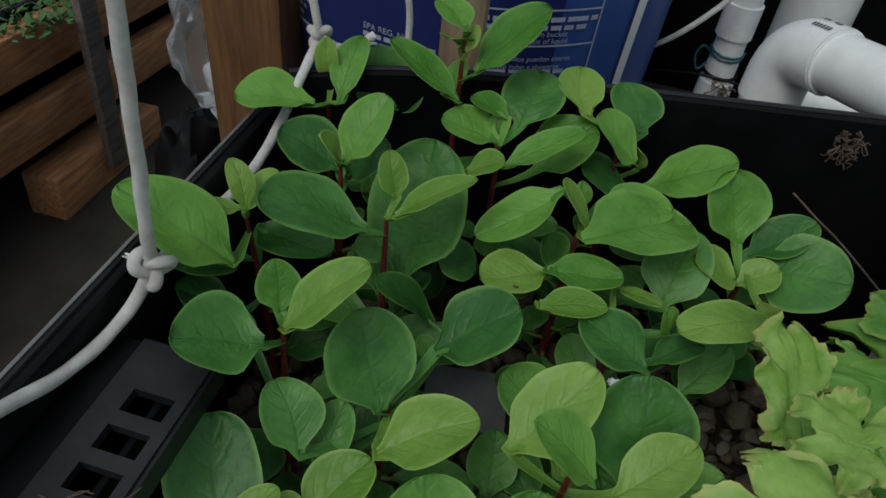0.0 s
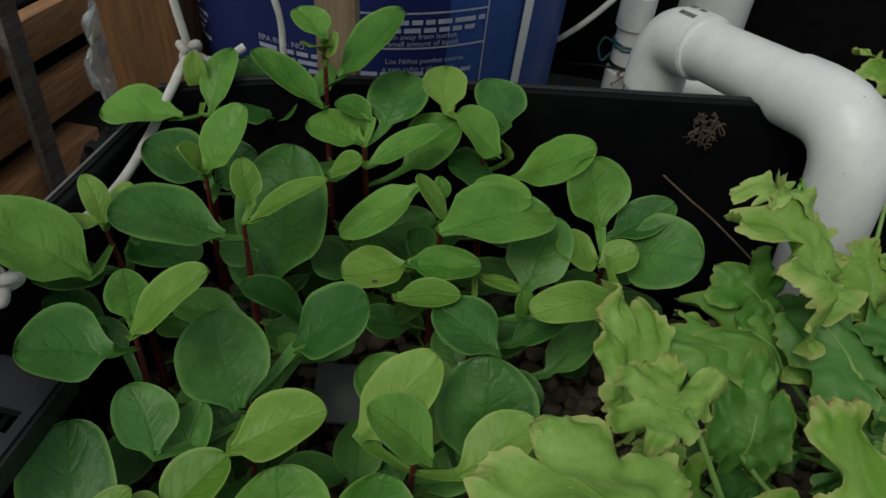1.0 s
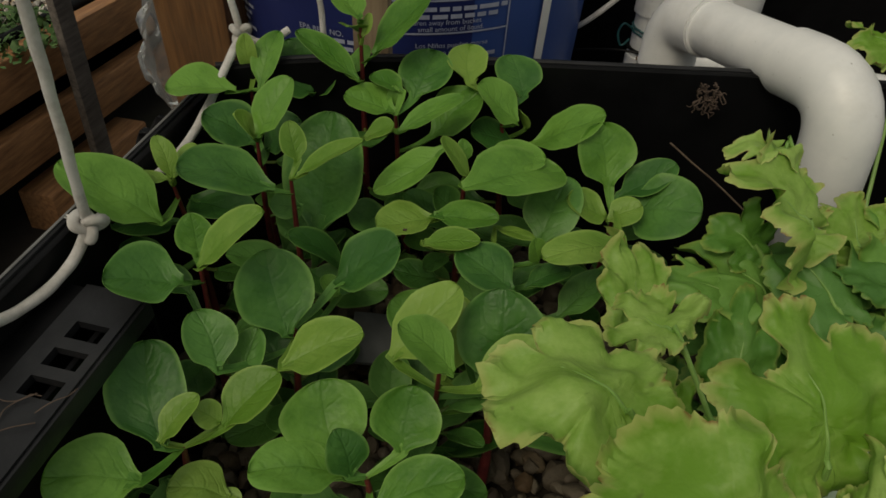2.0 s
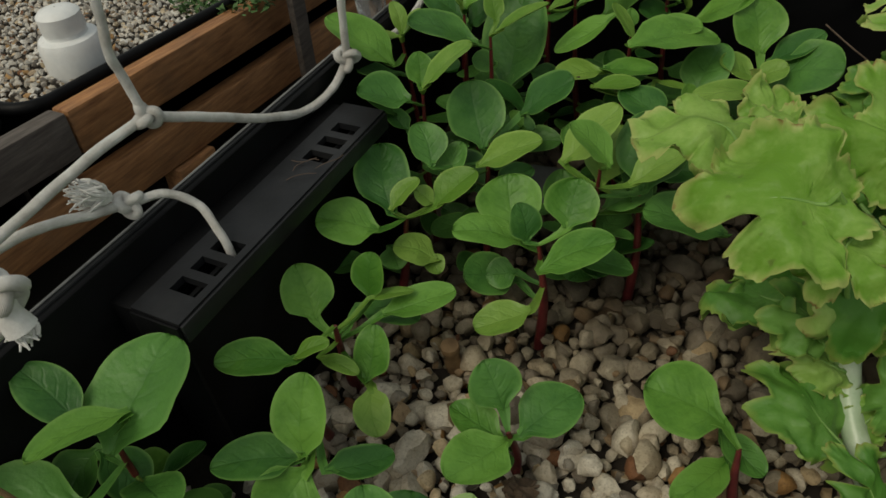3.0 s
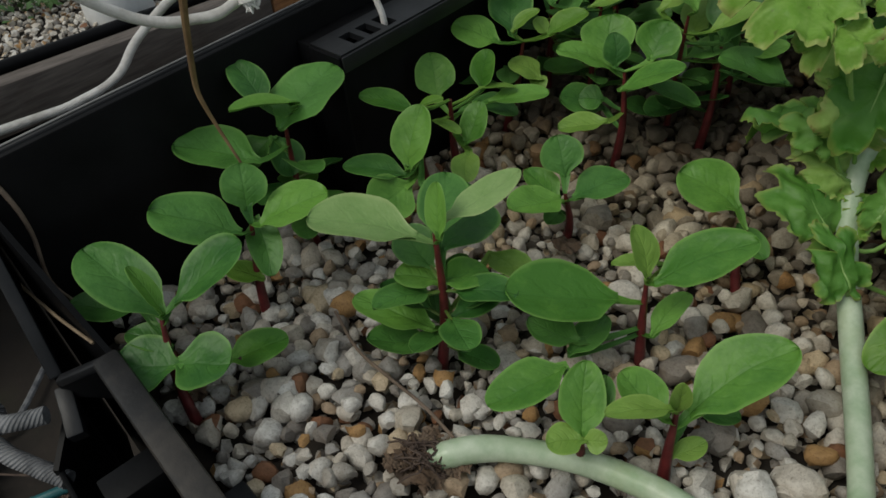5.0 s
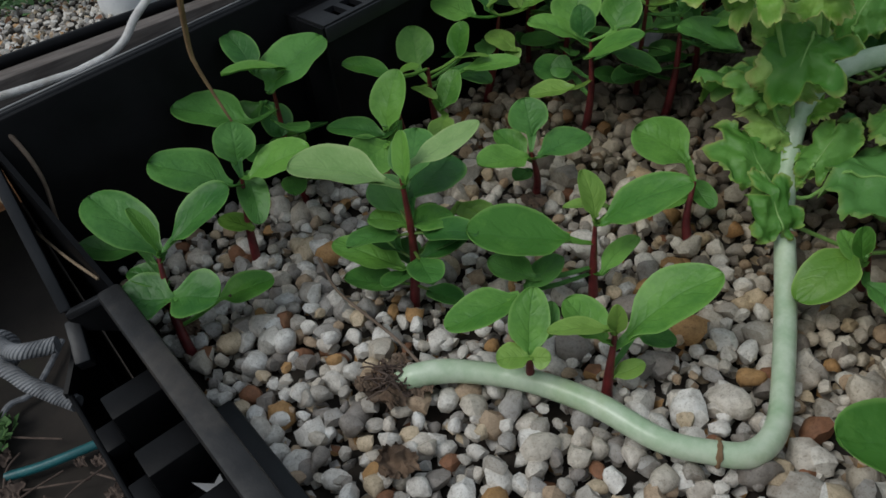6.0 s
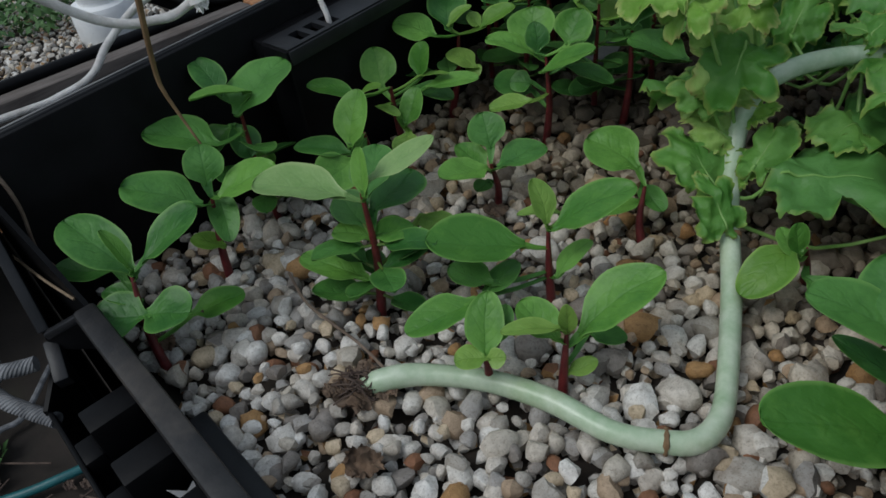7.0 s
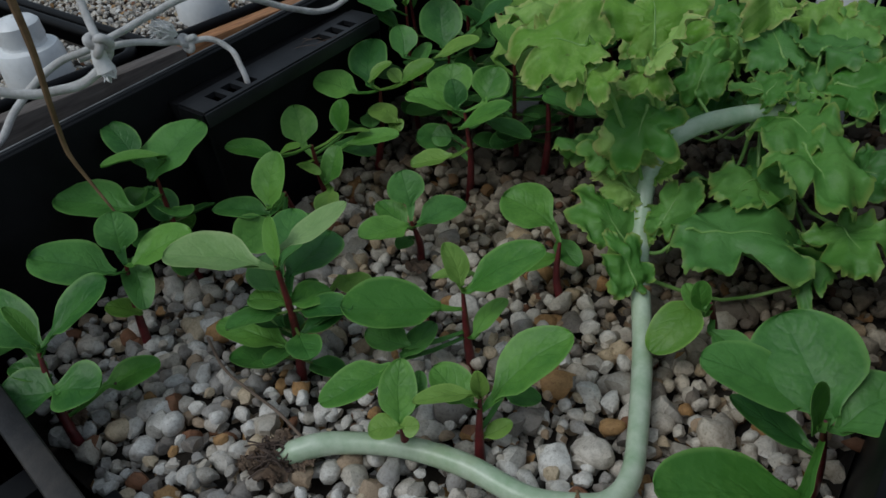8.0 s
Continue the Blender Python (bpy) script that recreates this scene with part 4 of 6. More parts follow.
def sheet(point, nu, nv, thick):
    """A thin closed leaf blade from point(u, v) -> place, normal."""
    bm = bmesh.new()
    lay = bm.loops.layers.uv.new("blade")
    top, low = [], []
    for i in range(nu + 1):
        tr, lr = [], []
        for j in range(nv + 1):
            p, nn = point(0.5 - 0.5 * math.cos(math.pi * i / nu), j / nv)
            k = 0.25 if i in (0, nu) or j in (0, nv) else 1.0
            tr.append(bm.verts.new(p + nn * thick * k))
            lr.append(bm.verts.new(p - nn * thick * k))
        top.append(tr)
        low.append(lr)

    def quad(vs, ij):
        f = bm.faces.new(vs)
        for lp, (i, j) in zip(f.loops, ij):
            lp[lay].uv = (0.5 - 0.5 * math.cos(math.pi * i / nu), j / nv)

    for i in range(nu):
        for j in range(nv):
            ij = ((i, j), (i + 1, j), (i + 1, j + 1), (i, j + 1))
            quad([top[a][b] for a, b in ij], ij)
            quad([low[a][b] for a, b in ij[::-1]], ij[::-1])
    ring = [(0, j) for j in range(nv)] + [(i, nv) for i in range(nu)] + [(nu, j) for j in range(nv, 0, -1)] + [(i, 0) for i in range(nu, 0, -1)]
    for (a, b), (c, d) in zip(ring, ring[1:] + ring[:1]):
        ij = ((a, b), (a, b), (c, d), (c, d))
        f = bm.faces.new((top[a][b], low[a][b], low[c][d], top[c][d]))
        for lp, (i, j) in zip(f.loops, ij):
            lp[lay].uv = (0.5 - 0.5 * math.cos(math.pi * i / nu), j / nv)
    return bm


def leaf_blade(B, T, W, roll, rnd):
    """A rounded leaf, a little cupped and arched, on a short winged neck."""
    B, T, a, s, nn = frame_of(B, T, roll)
    L = (T - B).length
    cup = rnd.uniform(0.05, 0.16)
    arch = rnd.uniform(0.02, 0.10)
    seed = Vector((rnd.uniform(0, 50), rnd.uniform(0, 50), 0))
    skew = rnd.uniform(-0.06, 0.06)
    fat = rnd.uniform(1.0, 1.30)
    blunt = rnd.uniform(0.40, 0.50)

    def width(u):
        body = math.sin(math.pi * min(1, max(0, u)) ** fat)
        neck = min(1.0, (u + 0.04) / 0.34)
        neck = neck * neck * (3 - 2 * neck)
        return 0.490 * W * (max(body, 0) ** blunt * neck + 0.16 * (1 - u) ** 2)

    def place(u, v):
        t = 2 * v - 1
        e = width(u) * (1 + 0.05 * noise.noise(seed + Vector((u * 3, t, 4))))
        lift = arch * L * math.sin(math.pi * u) + cup * W * (t * t) * (0.3 + 0.7 * math.sin(math.pi * u))
        lift += 0.050 * W * noise.noise(seed + Vector((u * 2.6, t * 1.3, 0))) + 0.016 * W * noise.noise(seed + Vector((u * 7, t * 4, 5))) - 0.012 * W * math.exp(-(t * 6) ** 2)
        return B + a * (u * L) + s * (t * e + skew * L * math.sin(math.pi * u)) + nn * (lift - cup * W * 0.35 * math.sin(math.pi * u))

    def point(u, v):
        d = 0.02
        p = place(u, v)
        du = place(min(u + d, 1), v) - place(max(u - d, 0), v)
        dv = place(u, min(v + d, 1)) - place(u, max(v - d, 0))
        m = du.cross(dv)
        m = m.normalized() if m.length > 1e-12 else nn
        if m.dot(nn) < 0:
            m = -m
        return p, m

    return sheet(point, 18, 12, 0.00022)


plant_seed = random.Random(21)


def seedling(base, top, leaves, label="young seedling with rounded green leaves on a red stem"):
    rnd = random.Random(plant_seed.random())
    e = thing("seedling", (base[0], base[1], -0.002), label, "seedling", "seedlings in the tote")
    b0 = Vector((base[0], base[1], -0.012))
    t0 = Vector(top) - Vector((0, 0, 0.010))
    mid = b0.lerp(t0, 0.5) + Vector((rnd.uniform(-0.003, 0.003), rnd.uniform(-0.003, 0.003), 0))
    way = catmull([b0, mid, t0], 8)
    bm = bmesh.new()
    tube(bm, way, lambda t: (0.0034 if top[2] < 0.1 else 0.0027) * (1 - 0.66 * t ** 1.5), 10)
    under(part("stem", bm, STEM_RED, label="smooth dark red stem"), e)
    for bx, by, bz, tx, ty, tz, W, roll, tone in leaves:
        B, T = Vector((bx, by, bz)), Vector((tx, ty, tz))
        o = under(part("leaf", leaf_blade(B, T, W, roll, rnd), LEAF[tone]), e)
        joint = min(way[4:], key=lambda p: (p - B).length + 1.2 * max(0, p.z - B.z + 0.004))
        gap = (B - joint).length
        if gap > 0.002:
            inside = B + (T - B) * 0.16
            spine = catmull([joint, joint.lerp(B, 0.55) + Vector((0, 0, -0.06 * gap)), B, inside], 4)
            end = min(0.0042, 0.17 * W)

            def wing(u, v):
                k = min(len(spine) - 2, int(u * (len(spine) - 1)))
                p = spine[k].lerp(spine[k + 1], u * (len(spine) - 1) - k)
                d = (spine[k + 1] - spine[k]).normalized()
                sd = d.cross(Vector((0, 0, 1)))
                sd = sd.normalized() if sd.length > 0.2 else Vector((1, 0, 0))
                up = sd.cross(d)
                t = 2 * v - 1
                return p + sd * t * (0.0012 + (end - 0.0012) * u) + up * (0.0010 * t * t - 0.0004), up

            under(part("petiole", sheet(wing, 8, 4, 0.0005), LEAF[tone]), e)
    if top[2] > 0.085:
        turn = rnd.uniform(0, 6.28)
        for k in range(11):
            turn += 2.4
            z = 0.014 + 0.55 * top[2] * k / 11
            c = way[min(len(way) - 1, int(len(way) * (z + 0.012) / (top[2] + 0.012)))]
            d = Vector((math.cos(turn), math.sin(turn), rnd.uniform(0.05, 0.45)))
            B = c + d * rnd.uniform(0.005, 0.010)
            T = B + d * rnd.uniform(0.020, 0.036)
            if T.x < -0.094 or T.y > 0.330 + 0.2 * (T.x + 0.145):
                continue
            under(part("leaf", leaf_blade(B, T, (T - B).length * rnd.uniform(0.6, 0.8), rnd.uniform(-25, 25), rnd), LEAF[0]), e)
            bm = bmesh.new()
            tube(bm, catmull([c, c.lerp(B, 0.6), B + d * 0.002], 3), 0.0010, 6)
            under(part("petiole", bm, PETIOLE), e)
    return e


seedling((-.118, .338), (-.116, .335, .137), [
    (-.117, .320, .134, -.151, .304, .139, .036, 0, 1),
    (-.120, .348, .130, -.123, .350, .155, .012, 0, 2),
    (-.110, .336, .128, -.110, .368, .150, .018, 0, 1),
])
seedling((-.088, .348), (-.091, .363, .121), [
    (-.094, .368, .110, -.111, .378, .140, .034, -20, 0),
    (-.091, .363, .110, -.082, .380, .130, .026, 4, 0),
    (-.087, .358, .118, -.107, .351, .128, .021, -24, 0),
])
seedling((-.055, .352), (-.054, .358, .175), [
    (-.050, .339, .142, -.088, .346, .163, .021, 0, 1),
    (-.052, .353, .172, -.070, .364, .180, .019, 0, 1),
    (-.046, .356, .150, -.017, .375, .182, .034, 0, 1),
    (-.061, .354, .135, -.057, .376, .145, .012, 0, 1),
    (-.052, .356, .160, -.049, .362, .172, .008, 0, 2),
    (-.057, .366, .158, -.059, .350, .168, .018, 4, 2),
])
seedling((-.018, .336), (-.025, .329, .139), [
    (-.026, .331, .130, -.055, .330, .137, .028, -4, 1),
    (-.025, .343, .136, -.045, .346, .142, .018, 0, 1),
    (-.019, .345, .132, -.015, .376, .148, .032, 0, 0),
    (-.019, .314, .128, .013, .332, .146, .018, 0, 1),
    (-.006, .340, .112, .017, .358, .135, .034, 8, 1),
    (-.035, .303, .128, -.018, .304, .138, .018, 8, 2),
    (-.028, .339, .125, -.030, .343, .140, .008, 0, 1),
])
seedling((.040, .356), (.031, .359, .143), [
    (.012, .356, .140, .003, .392, .146, .024, 0, 2),
    (.041, .368, .130, .028, .395, .142, .028, 0, 0),
    (.041, .352, .122, .017, .352, .144, .030, -8, 1),
    (.051, .359, .105, .090, .365, .129, .039, 0, 1),
    (.040, .355, .105, .016, .342, .118, .027, -16, 0),
    (.045, .366, .110, .041, .362, .125, .011, 0, 2),
])
seedling((.101, .334), (.104, .321, .106), [
    (.099, .339, .098, .086, .356, .128, .035, -8, 1),
    (.106, .337, .094, .134, .352, .112, .026, 0, 0),
    (.111, .332, .090, .149, .319, .105, .041, 32, 0),
    (.100, .318, .092, .077, .312, .104, .024, -12, 2),
    (.101, .316, .092, .118, .321, .102, .019, 16, 2),
    (.109, .285, .103, .071, .262, .104, .024, 0, 2),
])
seedling((.022, .292), (.022, .303, .133), [
    (.024, .288, .118, .072, .324, .114, .043, 0, 1),
    (.028, .318, .115, .062, .326, .118, .030, 0, 1),
    (.067, .293, .085, .076, .328, .108, .031, 0, 0),
    (.012, .274, .108, .045, .281, .108, .023, 0, 1),
    (.025, .298, .118, .009, .298, .140, .016, 0, 2),
    (.020, .308, .120, .017, .312, .132, .009, 0, 1),
    (.010, .304, .130, -.023, .282, .110, .025, 0, 1),
    (.012, .276, .104, -.015, .260, .106, .028, 0, 2),
    (.020, .300, .090, .006, .299, .105, .019, -32, 0),
])
seedling((.050, .258), (.046, .262, .109), [
    (.011, .253, .106, .040, .258, .110, .018, 0, 2),
    (.060, .241, .098, .030, .252, .108, .030, 0, 0),
    (.069, .268, .095, .065, .270, .108, .013, -8, 1),
    (.065, .258, .085, .086, .272, .090, .015, 0, 0),
    (.043, .285, .098, .065, .279, .100, .010, -8, 2),
    (.084, .266, .060, .103, .292, .075, .020, 0, 0),
])
seedling((-.052, .262), (-.058, .258, .138), [
    (-.053, .269, .085, -.051, .303, .142, .046, 0, 0),
    (-.054, .257, .131, -.025, .276, .146, .017, -8, 2),
    (-.056, .264, .135, -.063, .273, .152, .013, 0, 2),
    (-.064, .251, .125, -.104, .234, .143, .039, 0, 0),
    (-.058, .265, .105, -.072, .258, .110, .015, -44, 0),
    (-.032, .258, .070, -.059, .247, .100, .023, 0, 0),
    (-.043, .289, .090, -.022, .291, .080, .021, 24, 0),
])
seedling((-.086, .287), (-.091, .289, .135), [
    (-.087, .284, .132, -.074, .304, .158, .027, 0, 1),
    (-.091, .287, .128, -.098, .282, .145, .017, -16, 2),
    (-.094, .295, .118, -.123, .293, .135, .032, -12, 0),
    (-.094, .302, .110, -.074, .310, .128, .026, 28, 0),
])
seedling((-.110, .243), (-.115, .243, .133), [
    (-.109, .219, .119, -.151, .214, .149, .038, 0, 1),
    (-.119, .241, .100, -.136, .216, .112, .029, 0, 0),
    (-.113, .240, .130, -.122, .248, .148, .011, 0, 2),
    (-.117, .244, .126, -.131, .236, .130, .011, 0, 2),
    (-.116, .244, .126, -.102, .252, .142, .019, 0, 2),
    (-.124, .266, .095, -.083, .257, .100, .029, 0, 0),
    (-.117, .228, .075, -.137, .217, .098, .029, 0, 0),
])
seedling((-.078, .194), (-.077, .197, .127), [
    (-.081, .203, .118, -.086, .212, .136, .017, 0, 1),
    (-.073, .191, .124, -.047, .209, .148, .022, 0, 2),
    (-.080, .187, .117, -.107, .172, .127, .036, -4, 3),
    (-.105, .220, .070, -.124, .227, .080, .016, 0, 0),
])
seedling((-.036, .186), (-.034, .196, .101), [
    (-.036, .192, .090, -.052, .212, .122, .036, 0, 0),
    (-.058, .166, .088, -.074, .182, .106, .023, 0, 0),
    (-.053, .169, .075, -.050, .191, .092, .018, 0, 0),
    (-.023, .221, .098, .006, .234, .121, .036, 4, 0),
    (-.024, .227, .085, -.033, .226, .095, .013, 0, 1),
    (-.031, .174, .090, .002, .191, .104, .029, 0, 2),
])
seedling((.030, .196), (.038, .185, .107), [
    (.015, .190, .092, .039, .215, .120, .029, 0, 2),
    (.061, .195, .080, .058, .223, .116, .040, 0, 3),
    (.045, .180, .104, .020, .183, .124, .024, 0, 1),
    (.055, .185, .090, .080, .206, .105, .023, 0, 2),
    (.078, .204, .070, .098, .214, .080, .023, 0, 1),
    (.011, .193, .050, .008, .213, .070, .021, 0, 0),
])
seedling((-.076, .130), (-.062, .136, .081), [
    (-.068, .131, .076, -.093, .167, .096, .033, 0, 0),
    (-.069, .132, .078, -.059, .151, .090, .014, 0, 2),
    (-.049, .148, .074, -.033, .174, .086, .024, 0, 2),
    (-.051, .150, .074, -.061, .148, .084, .013, -20, 2),
    (-.067, .114, .078, -.098, .1005, .089, .034, -8, 1),
    (-.073, .130, .050, -.061, .119, .045, .018, 4, 0),
    (-.041, .129, .050, -.065, .123, .060, .026, 0, 2),
    (-.048, .133, .050, -.037, .124, .045, .013, 0, 2),
    (-.091, .133, .030, -.107, .111, .035, .020, 0, 0),
])
seedling((.020, .138), (.017, .145, .077), [
    (.003, .149, .068, -.012, .172, .090, .037, -8, 1),
    (.007, .143, .068, -.028, .129, .078, .027, 0, 1),
    (.029, .156, .074, .029, .177, .094, .030, 8, 1),
    (.011, .142, .070, .003, .150, .090, .019, 0, 0),
    (.023, .130, .062, .059, .147, .082, .029, 0, 1),
    (.031, .151, .060, .067, .161, .050, .022, 0, 0),
    (.023, .118, .044, -.003, .097, .040, .024, 0, 2),
    (.002, .149, .030, -.026, .133, .040, .032, -12, 0),
    (.003, .146, .040, -.013, .137, .040, .019, -36, 0),
])
seedling((.060, .190), (.058, .201, .083), [
    (.027, .216, .080, .005, .223, .095, .026, -12, 1),
    (.036, .197, .075, .035, .234, .095, .028, 0, 2),
    (.110, .190, .065, .064, .185, .075, .037, 0, 0),
    (.062, .215, .050, .044, .207, .085, .037, -24, 0),
    (.039, .188, .030, .031, .160, .030, .026, 0, 0),
])
seedling((-.070, .066), (-.060, .052, .075), [
    (-.077, .057, .058, -.093, .070, .082, .028, 0, 1),
    (-.054, .079, .062, -.054, .088, .088, .020, 0, 1),
    (-.054, .076, .064, -.033, .089, .066, .010, -12, 2),
    (-.045, .074, .058, -.014, .101, .062, .022, 0, 1),
    (-.062, .021, .072, -.087, -.003, .086, .025, 0, 1),
    (-.063, .022, .072, -.047, .032, .080, .011, 0, 2),
    (-.037, .040, .045, -.039, .059, .068, .020, 0, 1),
    (-.036, .041, .040, -.020, .019, .034, .019, 0, 2),
    (-.063, .038, .055, -.038, .036, .055, .011, -8, 2),
    (-.066, .079, .050, -.031, .088, .045, .023, 0, 0),
])
seedling((-.062, .030), (-.050, .010, .061), [
    (-.035, -.016, .058, -.040, .006, .092, .026, 0, 1),
    (-.041, -.013, .050, -.072, -.037, .058, .025, 0, 0),
    (-.036, -.015, .048, -.039, -.046, .045, .032, -32, 1),
    (-.027, -.014, .050, -.006, .011, .040, .019, 0, 0),
])
seedling((-.098, -.052), (-.097, -.054, .103), [
    (-.108, -.057, .098, -.140, -.053, .117, .021, 0, 0),
    (-.093, -.060, .090, -.100, -.008, .106, .044, 0, 0),
    (-.092, -.044, .100, -.106, -.082, .109, .022, 12, 1),
    (-.096, -.078, .076, -.135, -.108, .089, .041, 0, 0),
    (-.112, -.055, .075, -.094, -.059, .055, .022, 0, 0),
    (-.118, -.054, .070, -.124, -.075, .055, .024, -16, 0),
    (-.134, -.041, .030, -.098, -.044, .035, .025, 0, 1),
])
seedling((-.063, -.122), (-.073, -.107, .069), [
    (-.077, -.105, .066, -.086, -.096, .090, .026, 12, 0),
    (-.068, -.117, .062, -.103, -.147, .082, .040, 0, 0),
    (-.065, -.106, .062, -.045, -.070, .072, .036, 0, 1),
    (-.082, -.099, .055, -.048, -.117, .040, .019, 0, 0),
    (-.062, -.116, .028, -.083, -.127, .034, .017, 0, 2),
])
seedling((-.030, -.194), (-.052, -.180, .069), [
    (-.050, -.178, .058, -.105, -.186, .080, .032, 0, 0),
    (-.049, -.172, .064, -.034, -.134, .086, .034, 0, 0),
    (-.046, -.180, .066, -.064, -.181, .088, .012, 32, 1),
    (-.077, -.180, .050, -.103, -.205, .056, .024, 0, 0),
    (-.046, -.184, .042, -.072, -.194, .045, .017, 0, 0),
    (-.036, -.187, .040, -.060, -.207, .044, .032, -12, 0),
    (-.038, -.187, .040, -.012, -.171, .044, .033, 8, 0),
    (-.036, -.164, .020, -.021, -.133, .022, .025, 0, 1),
])
seedling((.045, -.083), (.038, -.070, .095), [
    (.031, -.076, .083, -.014, -.106, .093, .034, 0, 4),
    (.028, -.057, .058, .017, -.010, .056, .039, 0, 0),
    (.036, -.067, .078, .007, -.027, .082, .028, 0, 0),
    (.041, -.065, .092, .055, -.023, .103, .020, 0, 4),
    (.043, -.072, .085, .036, -.063, .112, .013, -32, 1),
    (.039, -.071, .052, .019, -.084, .056, .022, 0, 1),
    (.039, -.071, .052, .054, -.049, .052, .024, 0, 1),
    (.045, -.085, .032, -.004, -.096, .034, .025, 0, 1),
    (.049, -.075, .034, .061, -.042, .040, .018, 0, 0),
    (.035, -.025, .035, .067, -.030, .040, .021, 0, 2),
])
seedling((.039, .047), (.038, .046, .045), [
    (.033, .053, .042, .019, .063, .062, .027, -12, 0),
    (.039, .041, .034, .022, .009, .040, .030, 0, 1),
    (.035, .044, .030, .007, .046, .040, .021, 0, 1),
    (.044, .046, .034, .063, .078, .040, .030, 0, 0),
    (.036, .045, .020, .037, .030, .020, .014, -4, 0),
])
seedling((.151, .065), (.140, .078, .046), [
    (.131, .084, .043, .093, .083, .055, .038, -12, 1),
    (.137, .081, .020, .118, .047, .024, .018, 0, 1),
    (.131, .092, .025, .154, .079, .020, .017, 0, 0),
])
seedling((.132, -.016), (.123, -.007, .061), [
    (.115, -.019, .044, .073, -.059, .057, .044, 0, 1),
    (.124, -.009, .058, .110, -.004, .082, .016, 0, 2),
    (.128, -.009, .056, .162, .023, .080, .031, 0, 1),
    (.126, .007, .055, .106, -.014, .060, .013, 16, 2),
    (.109, -.044, .030, .081, -.051, .034, .023, 0, 0),
    (.108, -.052, .026, .111, -.022, .032, .017, 0, 0),
    (.134, -.015, .025, .137, .018, .032, .014, -4, 1),
])
seedling((.175, -.070), (.169, -.057, .047), [
    (.168, -.061, .044, .149, -.087, .052, .015, 12, 2),
    (.167, -.062, .036, .140, -.059, .046, .023, 0, 1),
    (.173, -.051, .032, .199, -.011, .062, .033, 0, 1),
    (.168, -.055, .034, .168, -.056, .058, .010, 16, 2),
    (.173, -.063, .012, .183, -.048, .016, .012, 0, 2),
    (.170, -.037, .020, .190, -.029, .020, .015, 0, 0),
])
seedling((.141, -.089), (.138, -.088, .047), [
    (.118, -.071, .044, .102, -.110, .042, .024, 0, 1),
    (.143, -.093, .034, .129, -.071, .058, .021, 0, 1),
    (.144, -.094, .036, .133, -.107, .038, .016, -4, 2),
    (.144, -.094, .036, .153, -.089, .038, .011, 40, 2),
    (.143, -.085, .036, .137, -.066, .048, .011, 0, 1),
])
seedling((.327, .010), (.320, -.008, .083), [
    (.322, -.004, .072, .287, .029, .090, .049, -28, 0),
    (.312, -.001, .070, .265, -.015, .088, .033, 0, 0),
    (.323, -.041, .060, .275, -.084, .082, .039, 0, 1),
    (.326, -.007, .070, .346, .019, .085, .031, 0, 0),
    (.319, -.019, .080, .312, -.022, .105, .022, -24, 1),
    (.321, -.004, .045, .279, -.001, .055, .018, 4, 0),
])
seedling((.244, .090), (.244, .072, .048), [
    (.238, .069, .040, .226, .033, .022, .027, 0, 2),
    (.244, .057, .045, .238, .061, .062, .014, 0, 1),
    (.249, .064, .025, .276, .053, .020, .020, 0, 0),
    (.244, .064, .035, .227, .073, .045, .014, 0, 1),
])


# ---------------------------------------------------------------- bolted lettuce
lettuce = thing("bolted_lettuce", (0.095, -0.131, 0.0), "pale green bolted lettuce with a long snaking stalk and frilly leaves", "lettuce")
STALK_WAY = catmull([(0.084, -0.134, 0.008), (0.098, -0.118, 0.011), (0.113, -0.106, 0.011), (0.141, -0.091, 0.011), (0.175, -0.082, 0.011), (0.210, -0.080, 0.011), (0.232, -0.071, 0.011),
                     (0.247, -0.060, 0.011), (0.250, -0.041, 0.011), (0.241, -0.013, 0.011), (0.219, 0.039, 0.014), (0.201, 0.072, 0.027), (0.189, 0.095, 0.037), (0.178, 0.119, 0.052), (0.174, 0.135, 0.070), (0.178, 0.145, 0.085),
                     (0.190, 0.162, 0.094), (0.205, 0.180, 0.096), (0.219, 0.203, 0.092), (0.234, 0.225, 0.086), (0.240, 0.26, 0.08)], 6)
bm = bmesh.new()
tube(bm, STALK_WAY, lambda t: (0.0050 if t < 0.015 else 0.0067) * (1 - 0.12 * min(1, 2.2 * t)) * (1 + 0.04 * math.sin(40 * t)), 16)
stalk = under(part("stalk", bm, STALK, label="smooth pale green stalk with brown leaf scars"), lettuce)
for k in (37, 66):
    bm = bmesh.new()
    c = STALK_WAY[k]
    d = (STALK_WAY[k + 1] - STALK_WAY[k - 1]).normalized()
    q = d.to_track_quat("Z", "Y").to_euler()
    tube(bm, torus_loop(c, 0.0065 - 0.00001 * k, 20, [math.degrees(x) for x in q]), lambda t: 0.0013 + 0.0007 * math.sin(11 * t) * math.sin(29 * t), 6, cap=False)
    scar = part("leaf_scar", bm, DRY)
    scar.parent = stalk
    scar.matrix_parent_inverse = Matrix.Translation(lettuce.location).inverted() @ Matrix.Translation(lettuce.location)

let_seed = random.Random(5)


